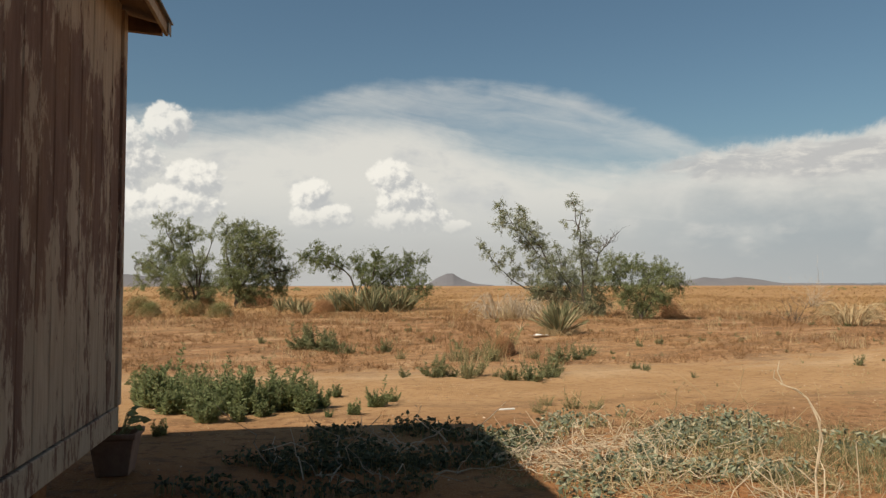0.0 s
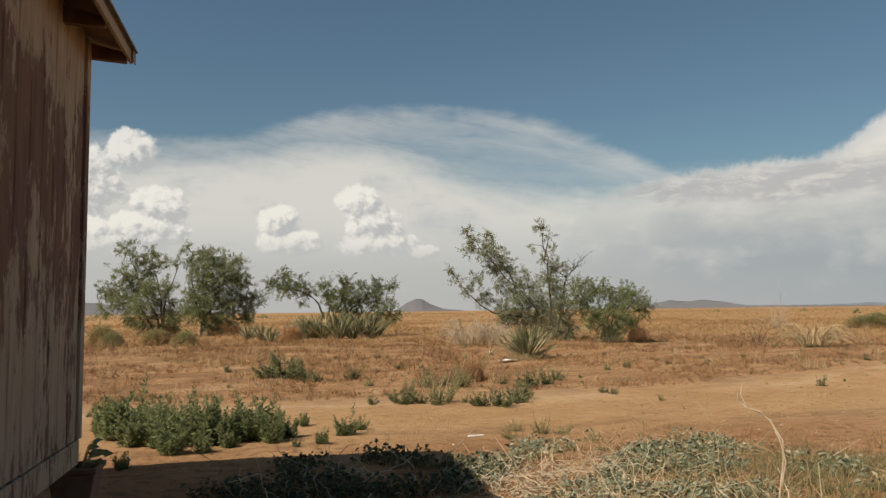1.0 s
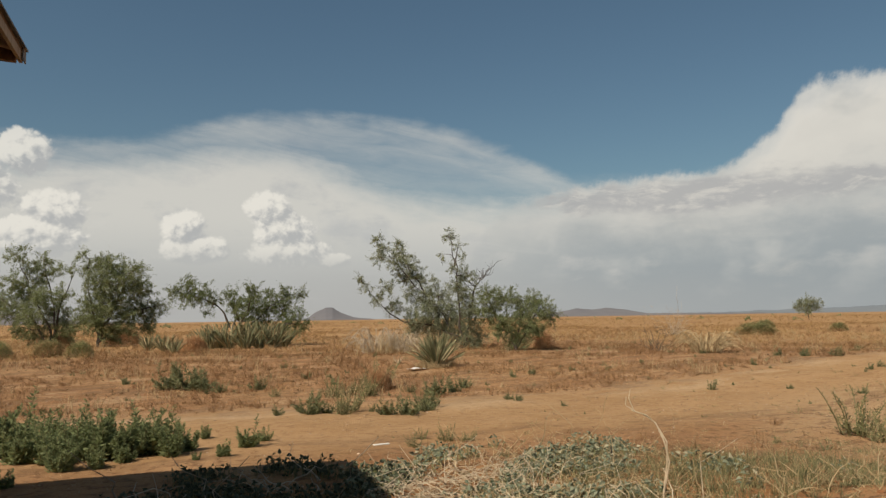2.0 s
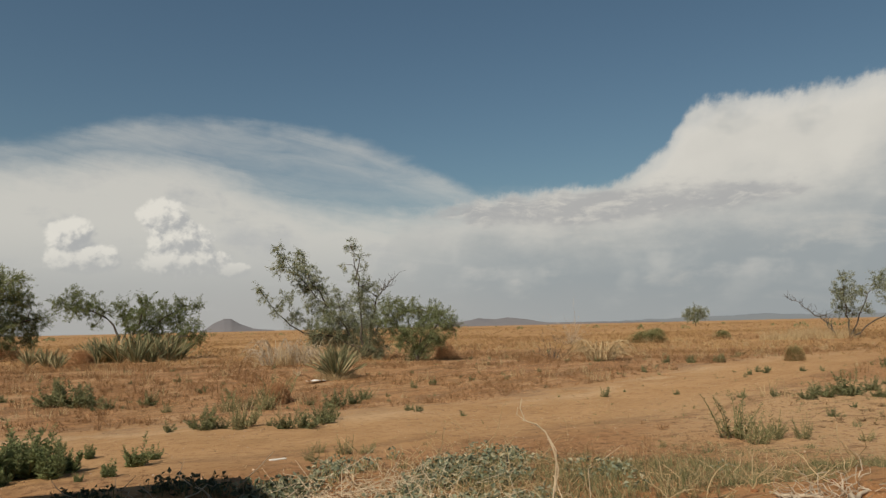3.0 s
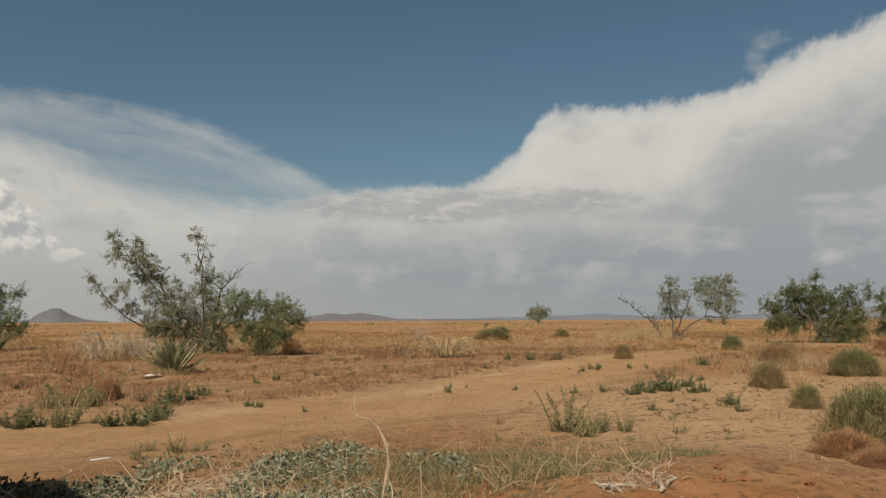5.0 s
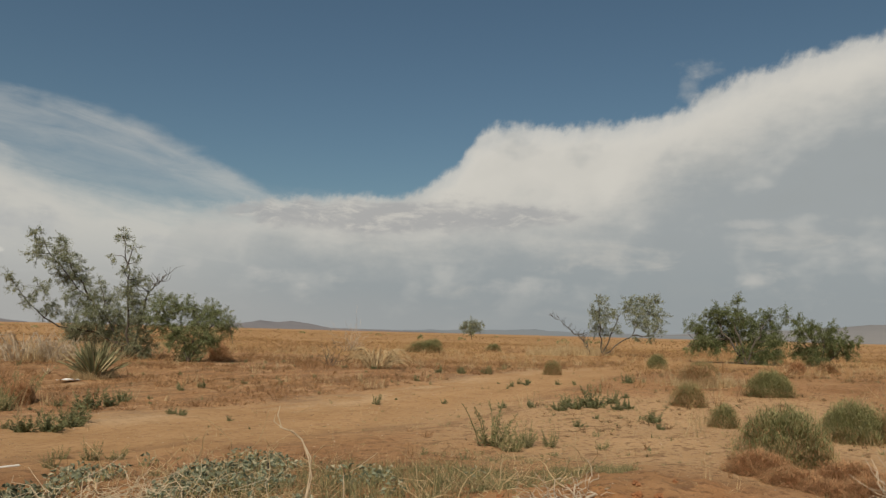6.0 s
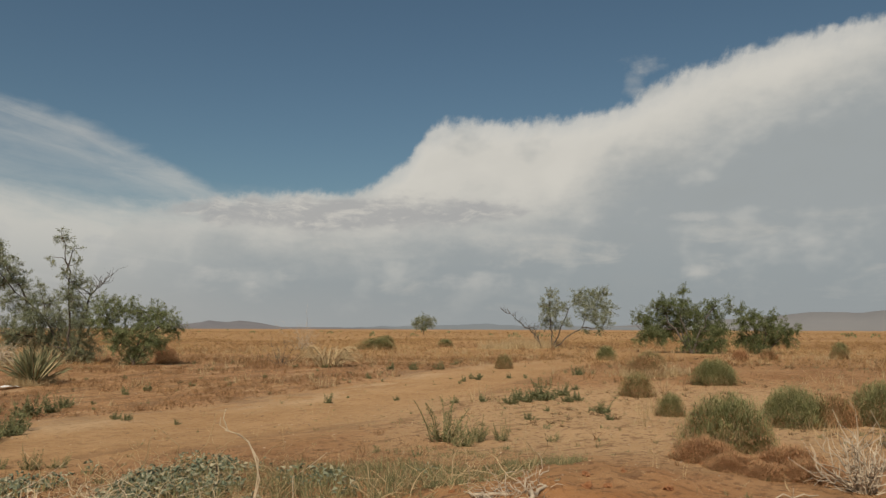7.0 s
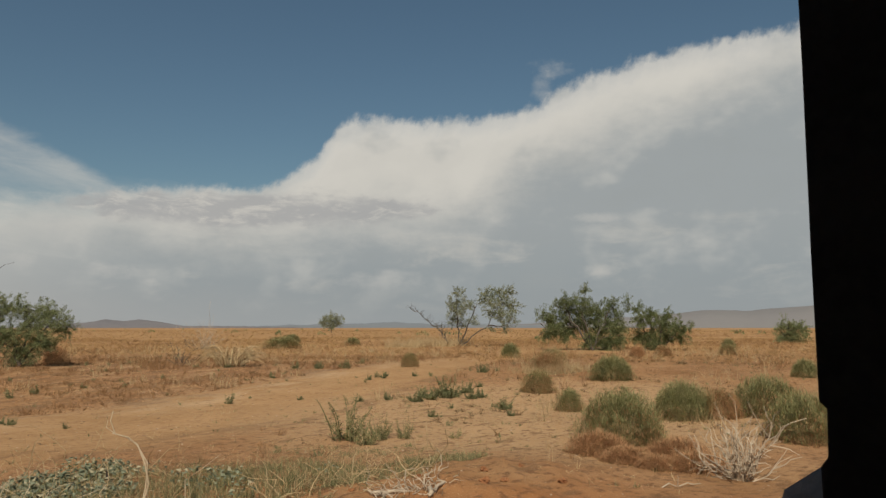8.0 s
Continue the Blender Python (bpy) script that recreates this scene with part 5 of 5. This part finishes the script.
def vine_patch(cx, cy, rx, ry, count, label, mat=None, cut=0.06):
    """Broad grey leaves held a hand above the ground on trailing vines."""
    t = thing("gourd_vine", at(cx, cy), label, "vine", kind="stuff")
    lv, st = Mesh(), Mesh()
    z0 = float(rise(cx, cy))
    for _ in range(count):
        x, y = ellipse(1, cx, cy, rx, ry)
        x, y = float(x[0]), float(y[0])
        if noise.noise((x * 1.6, y * 1.6, 9.0)) < cut:
            continue
        h = 0.015 + 0.09 * rng.random() ** 1.5
        z = float(rise(x, y)) - z0
        p = Vector((x - cx, y - cy, z + h))
        st.tube([(x - cx, y - cy, z - 0.01), p], [0.003, 0.002], 3)
        th = rng.random() * 6.28
        al = Vector((math.cos(th), math.sin(th), 0.25 + 0.45 * rng.normal()))
        s = 0.028 + 0.034 * rng.random()
        lv.leaf(p, al, s, s * 0.62, 0.014)
    part("stem_growth", st, STEM_GREEN, t, kind="stuff")
    part("foliage", lv, mat or LEAF_GOURD, t, kind="stuff")


vine_patch(2.45, 5.55, 1.25, 1.35, 3600, "sprawling silvery gourd vine among dry stalks")
vine_patch(3.3, 6.35, 0.75, 0.6, 1000, "sprawling silvery gourd vine on red soil")
# the next two patches take the leaf colour that has shade in it
vine_patch(0.55, 5.75, 1.2, 0.8, 2500, "green vine in the shade of the shed, leaves coloured darker for it", LEAF_SHADE, 0.0)
vine_patch(0.2, 4.7, 1.1, 0.6, 1000, "green vine in the shade of the shed, leaves coloured darker for it", LEAF_SHADE, 0.0)
vine_patch(-1.75, 8.3, 0.45, 0.4, 180, "grey leaved vine at the corner of the shed")
vine_patch(5.0, 4.56, 0.25, 0.2, 60, "small grey leaved vine on red soil")
vine_patch(3.4, 5.1, 1.1, 0.9, 1700, "sprawling silvery gourd vine among straw")
vine_patch(2.0, 4.2, 0.6, 0.5, 260, "gourd vine in front of the mound")


def stalks(name, label, mat, cx, cy, rx, ry, count, length, thick, lift=0.5):
    """Loose curved dry stalks lying and leaning."""
    t = thing(name, at(cx, cy), label, "stalks", kind="stuff")
    m = Mesh()
    z0 = float(rise(cx, cy))
    for _ in range(count):
        x, y = ellipse(1, cx, cy, rx, ry)
        x, y = float(x[0]), float(y[0])
        a = Vector((x - cx, y - cy, float(rise(x, y)) - z0 + 0.005))
        th, ln = rng.random() * 6.28, length * (0.4 + 0.8 * rng.random())
        b = a + Vector((math.cos(th) * ln, math.sin(th) * ln, abs(rng.normal()) * lift * ln))
        pts = bend_line(a, b, 5, 0.09)
        m.tube(pts, [thick, thick, thick * 0.85, thick * 0.7, thick * 0.5, thick * 0.35], 4)
    part("stalk_heap", m, mat, t, kind="stuff")


stalks("dry_stalks", "tangle of dry straw coloured stalks", STALK, 2.05, 5.15, 0.7, 0.7, 300, 0.36, 0.0036, 0.35)
stalks("dry_stalks", "tangle of dry straw coloured stalks", STRAW, 2.6, 4.5, 0.9, 0.7, 280, 0.32, 0.0032, 0.35)
stalks("dry_stalks", "loose dry stalks in the shade", DEAD, 0.5, 5.4, 0.8, 0.7, 45, 0.4, 0.006)
stalks("dry_stalks", "dry stalks among the vines", STRAW, 3.1, 5.8, 1.1, 0.8, 170, 0.35, 0.003)
stalks("dry_stalks", "pale dry stalks leaning out of the vines", STALK, 2.35, 3.5, 0.4, 0.45, 70, 0.26, 0.003, 0.9)
stalks("ground_twigs", "dark thin twigs strewn on the sand", BARK, 5.0, 8.5, 7.0, 3.0, 260, 0.05, 0.0025, 0.3)
stalks("ground_twigs", "dark thin twigs strewn on the sand", THISTLE_BROWN, 6.0, 13.5, 8.0, 2.5, 900, 0.10, 0.004, 0.5)
stalks("broken_twigs", "heap of broken dry twigs on the mound", DEAD, 4.45, 3.2, 0.35, 0.25, 60, 0.18, 0.004, 0.5)
stalks("dry_stalks", "dry stalks at the edge of the mound", STRAW, 4.6, 3.9, 0.9, 0.5, 70, 0.35, 0.004)


def make_tall_stalk():
    t = thing("dry_stalk", at(2.13, 2.94), "tall bent straw coloured dry stalk", "stalk")
    r = Vector((math.cos(radians(35.9)), -math.sin(radians(35.9)), 0))
    up = Vector((0, 0, 1))
    for turn, top in ((0.0, 10), (2.2, 8)):
        m = Mesh()
        pts = []
        for i, (across, z) in enumerate(((0, 0), (0.012, 0.2), (0.008, 0.42), (0.03, 0.57), (0.022, 0.66), (-0.015, 0.745), (-0.065, 0.78), (-0.12, 0.80), (-0.13, 0.855), (-0.122, 0.90))):
            pts.append(r * (across + 0.006 * math.sin(2.1 * i + turn)) + up * z + Vector((0, 0.006 * math.cos(2.1 * i + turn), 0)))
        m.tube(pts[:top], [0.0042, 0.0042, 0.004, 0.0038, 0.0036, 0.0034, 0.003, 0.0026, 0.0022, 0.0012][:top], 6)
        part("stem", m, STALK, t)
    twig = Mesh().tube([r * -0.115 + up * 0.80, r * -0.15 + up * 0.825, r * -0.145 + up * 0.86], [0.003, 0.002, 0.0012], 4)
    part("twig", twig, STALK, t)
    for k in range(26):
        th, ln = rng.random() * 6.28, 0.2 + 0.34 * rng.random()
        part("stem", Mesh().tube(bend_line((0, 0, 0.0), (ln * 0.8 * math.cos(th), ln * 0.8 * math.sin(th), ln * 0.9), 4, 0.1), [0.003, 0.003, 0.0028, 0.0024, 0.0014], 4), STALK, t)


make_tall_stalk()


# ---- dead brush ----
def make_dead_bush(x, y, height, width, label, mat, branches=34, fork=3):
    t = thing("dead_bush", at(x, y, 0, 0.03), label, "dead bush")
    m = Mesh()
    for k in range(branches):
        th = rng.random() * 6.28
        el = radians(20 + 65 * rng.random())
        ln = height * (0.55 + 0.5 * rng.random())
        d = Vector((math.cos(th) * math.cos(el) * width / height, math.sin(th) * math.cos(el) * width / height, math.sin(el)))
        pts = bend_line((0.03 * math.cos(th), 0.03 * math.sin(th), 0), d * ln, 5, 0.07)
        m.tube(pts, [0.0075, 0.0065, 0.005, 0.004, 0.003, 0.0015], 4)
        for _ in range(fork):
            i = 1 + int(rng.random() * 3.99)
            q = pts[i] + (d + Vector(rng.normal(size=3)) * 0.5) * (0.32 * ln)
            m.tube(bend_line(pts[i], q, 3, 0.1), [0.005, 0.004, 0.003, 0.002], 3)
    part("branch_growth", m, mat, t, kind="stuff")


def make_drape(x, y, width, height, count, label, mat):
    """Long dead blades that rise from one root and arch over to the ground."""
    t = thing("dead_grass", at(x, y, 0, 0.02), label, "dead grass")
    m = Mesh()
    for _ in range(count):
        th, r = rng.random() * 6.28, 0.25 * width * math.sqrt(rng.random())
        base = Vector((r * math.cos(th), r * math.sin(th), 0))
        turn = th + 0.7 * rng.normal()
        out, top = width * (0.25 + 0.35 * rng.random()), height * (0.5 + 0.9 * rng.random())
        pts = [base + Vector((math.cos(turn) * out * q, math.sin(turn) * out * q, top * 4 * q * (1 - 0.88 * q) * 0.85)) for q in (0, 0.22, 0.45, 0.68, 0.88, 1.0)]
        m.tube(pts, [0.009, 0.009, 0.008, 0.007, 0.005, 0.002], 3)
    part("blade_growth", m, mat, t, kind="stuff")


make_drape(5.34, 20.93, 1.5, 0.58, 70, "pale arching dead blades under the ragged tree", DEAD)
make_drape(5.95, 20.35, 1.1, 0.45, 60, "pale arching dead blades under the ragged tree", DEAD)
make_drape(12.42, 15.67, 1.4, 0.42, 110, "dull collapsed dead grass on the plain", STRAW)
make_dead_bush(11.73, 16.81, 0.62, 0.8, "bare dead branches beside collapsed grass", BARK, 9, 3)
make_dead_bush(6.92, 1.66, 0.64, 0.46, "bleached grey leafless dead bush on sand", DEAD, 34, 5)
make_dead_bush(5.7, 20.6, 0.95, 1.3, "pale drooping dead branches under the tree", DEAD, 30, 3)
for bx, by, bw, bh in ((10.53, 20.85, 0.75, 0.55), (3.34, 12.85, 0.5, 0.4), (-2.28, 36.99, 1.7, 0.7), (0.54, 26.28, 0.9, 0.55), (-4.43, 34.6, 0.9, 0.6), (9.06, 23.69, 0.8, 0.3)):
    thistle_ball(bw, bh, 0.1, "rust brown withered brush near the trees", bx, by, "withered brush")
make_dead_bush(21.3, 29.2, 1.3, 1.6, "grey leafless dead bush on the plain", DEAD, 30, 3)
make_dead_bush(20.2, 28.2, 0.5, 2.2, "fallen grey dead branches on the plain", BARK, 10, 2)


for bx, by, bw, bh in ((7.4, 3.2, 0.7, 0.26), (7.15, 2.8, 0.6, 0.2), (7.0, 2.45, 0.5, 0.16), (7.2, 2.15, 0.55, 0.2), (7.6, 2.45, 0.7, 0.26)):
    thistle_ball(bw, bh, 0.04, "low withered rust brown brush on red soil", bx, by, "rust brush by the mound")


# ---- mound debris ----
def make_clod(x, y, s, label="dark red clod of dry soil", mat=None, flat=0.7, name="soil_clod", category="clod"):
    bm = bmesh.new()
    bmesh.ops.create_icosphere(bm, subdivisions=3, radius=s)
    for v in bm.verts:
        k = 0.8 + 0.75 * noise.noise(v.co * (1.6 / s) + Vector((9 * x, 9 * y, 0))) + 0.3 * noise.noise(v.co * (4.5 / s))
        v.co = Vector((v.co.x * k, v.co.y * k * 0.8, v.co.z * k * flat))
    me = bpy.data.meshes.new(name)
    bm.to_mesh(me)
    bm.free()
    me.materials.append(mat or CLOD)
    ob = new(name, me)
    ob.matrix_basis = at(x, y, float(rng.random() * 360)) @ Matrix.Translation((0, 0, s * flat * 0.45))
    return tagged(ob, label, category)


for x, y, s in ((4.95, 2.96, 0.05), (5.1, 2.88, 0.035), (4.4, 4.15, 0.03), (4.55, 4.05, 0.03), (5.3, 3.2, 0.045), (4.1, 4.3, 0.03), (5.7, 3.1, 0.03), (4.85, 3.5, 0.03), (5.5, 2.6, 0.04), (4.3, 3.7, 0.025)):
    make_clod(x, y, s)


def make_branch(x, y, turn, length, r, label):
    t = thing("fallen_branch", at(x, y, turn), label, "branch")
    m = Mesh()
    pts = bend_line((-length / 2, 0, r), (length / 2, 0, r * 1.1), 6, 0.05)
    m.tube(pts, [r * k for k in (0.7, 1, 1, 0.9, 0.8, 0.7, 0.45)], 8)
    m.tube(bend_line(pts[3], pts[3] + Vector((0.18 * length, 0.2 * length, 0.15 * length)), 3, 0.05), [r * 0.5, r * 0.4, r * 0.3, r * 0.15], 5)
    part("wood", m, DEAD, t, smooth=True)


make_branch(4.5, 3.05, 20, 0.42, 0.017, "short bleached fallen branch on red soil")
make_branch(4.3, 3.3, -50, 0.32, 0.014, "thin bleached fallen branch on red soil")
make_branch(4.22, 3.4, 80, 0.25, 0.012, "thin bleached fallen branch on red soil")
make_branch(6.3, 2.0, -30, 0.5, 0.006, "long thin dry branch on red soil")


# ---- litter and small things ----
def make_pot():
    t = thing("flower_pot", at(-1.235, 5.33), "square terracotta pot with a small plant beside the shed", "plant pot")
    body = Mesh()
    rows = [(0.10, 0.0), (0.135, 0.235), (0.15, 0.24), (0.152, 0.275), (0.135, 0.275), (0.125, 0.22)]
    for r, z in rows:
        for cx, cy in ((-1, -1), (1, -1), (1, 1), (-1, 1)):
            body.v.append(Vector((cx * r, cy * r, z)))
    for i in range(len(rows) - 1):
        for k in range(4):
            body.f.append((4 * i + k, 4 * i + (k + 1) % 4, 4 * i + 4 + (k + 1) % 4, 4 * i + 4 + k))
    body.f.append((3, 2, 1, 0))
    part("pot", body, CLAY, t, bevel=0.006)
    part("potting_soil", Mesh().box((-0.122, -0.122, 0.2), (0.122, 0.122, 0.225)), CLOD, t)
    lv, st = Mesh(), Mesh()
    for k in range(46):
        th, r = rng.random() * 6.28, 0.05 + 0.17 * rng.random()
        p = Vector((r * math.cos(th), r * math.sin(th), 0.27 + 0.13 * rng.random()))
        st.tube([(0.3 * p.x, 0.3 * p.y, 0.22), p], [0.004, 0.002], 3)
        lv.leaf(p, (math.cos(th), math.sin(th), 0.2 * rng.normal()), 0.09, 0.05, 0.012)
    part("stems", st, STEM_GREEN, t)
    part("leaves", lv, LEAF_WEED, t)


make_pot()
strip = thing("plastic_strip", at(1.97, 7.43, 8), "flat white plastic strip lying on sand", "litter")
part("strip", Mesh().box((-0.085, -0.02, 0.0), (0.085, 0.02, 0.012)), PALE, strip, bevel=0.003)
sheet = thing("plastic_sheet", at(4.73, 15.14, 20), "crumpled white plastic sheet beside the agave", "litter")
crumple = Mesh()
for i in range(7):
    for j in range(4):
        crumple.v.append(Vector((-0.22 + 0.073 * i, -0.1 + 0.066 * j, 0.015 + 0.05 * rng.random())))
crumple.f = [(4 * i + j, 4 * i + 4 + j, 4 * i + 5 + j, 4 * i + 1 + j) for i in range(6) for j in range(3)]
part("sheet", crumple, PALE, sheet)
peg = thing("wooden_peg", at(3.47, 5.57), "thin dark wooden peg in the ground", "peg")
part("peg", Mesh().tube([(0, 0, -0.03), (0.003, 0, 0.06), (0.0, 0.002, 0.13)], [0.007, 0.007, 0.006], 6), WOOD_DARK, peg)


def pebbles():
    m = Mesh()
    x, y = sector(4200, 3.5, 15)
    for a, b in zip(x, y):
        s = 0.004 + 0.011 * rng.random() ** 4
        z = float(rise(a, b))
        i = len(m.v)
        k = rng.uniform(0.6, 1.3, 6) * s
        m.v += [Vector((a + k[0], b, z)), Vector((a, b + k[1], z)), Vector((a - k[2], b, z)), Vector((a, b - k[3], z)), Vector((a, b, z + 0.7 * k[4])), Vector((a, b, z - 0.5 * k[5]))]
        m.f += [(i + p, i + (p + 1) % 4, i + 4) for p in range(4)] + [(i + (p + 1) % 4, i + p, i + 5) for p in range(4)]
    tagged(new("pebbles", m.data("pebbles", material("pale pebbles", (0.34, 0.23, 0.145), (0.48, 0.37, 0.27), 3, 0.9, island=0.35))), "small pale pebbles scattered on the soil", "pebbles", kind="stuff")


pebbles()


def far_scrub():
    """Low dark bushes dotted over the far plain."""
    m = Mesh()
    a = np.radians(rng.uniform(-24, 92, 80))
    r = 95 * (6.0 ** rng.random(80))
    for t, q in zip(a, r):
        w, h = rng.uniform(0.4, 1.3) * (q / 90) ** 0.25, rng.uniform(0.2, 0.6)
        for _ in range(46):
            d = Vector(rng.normal(size=3)).normalized()
            p = Vector((q * math.sin(t) + d.x * w * 0.5, q * math.cos(t) + d.y * w * 0.5, 0.3 + abs(d.z) * h))
            m.leaf(p, d + Vector((0, 0, 0.4)), 0.4 * h + 0.1, 0.22 * h + 0.05)
    tagged(new("far_scrub", m.data("far_scrub", LEAF_TREE)), "low dark scrub dotted over the far plain", "scrub", kind="stuff")


far_scrub()
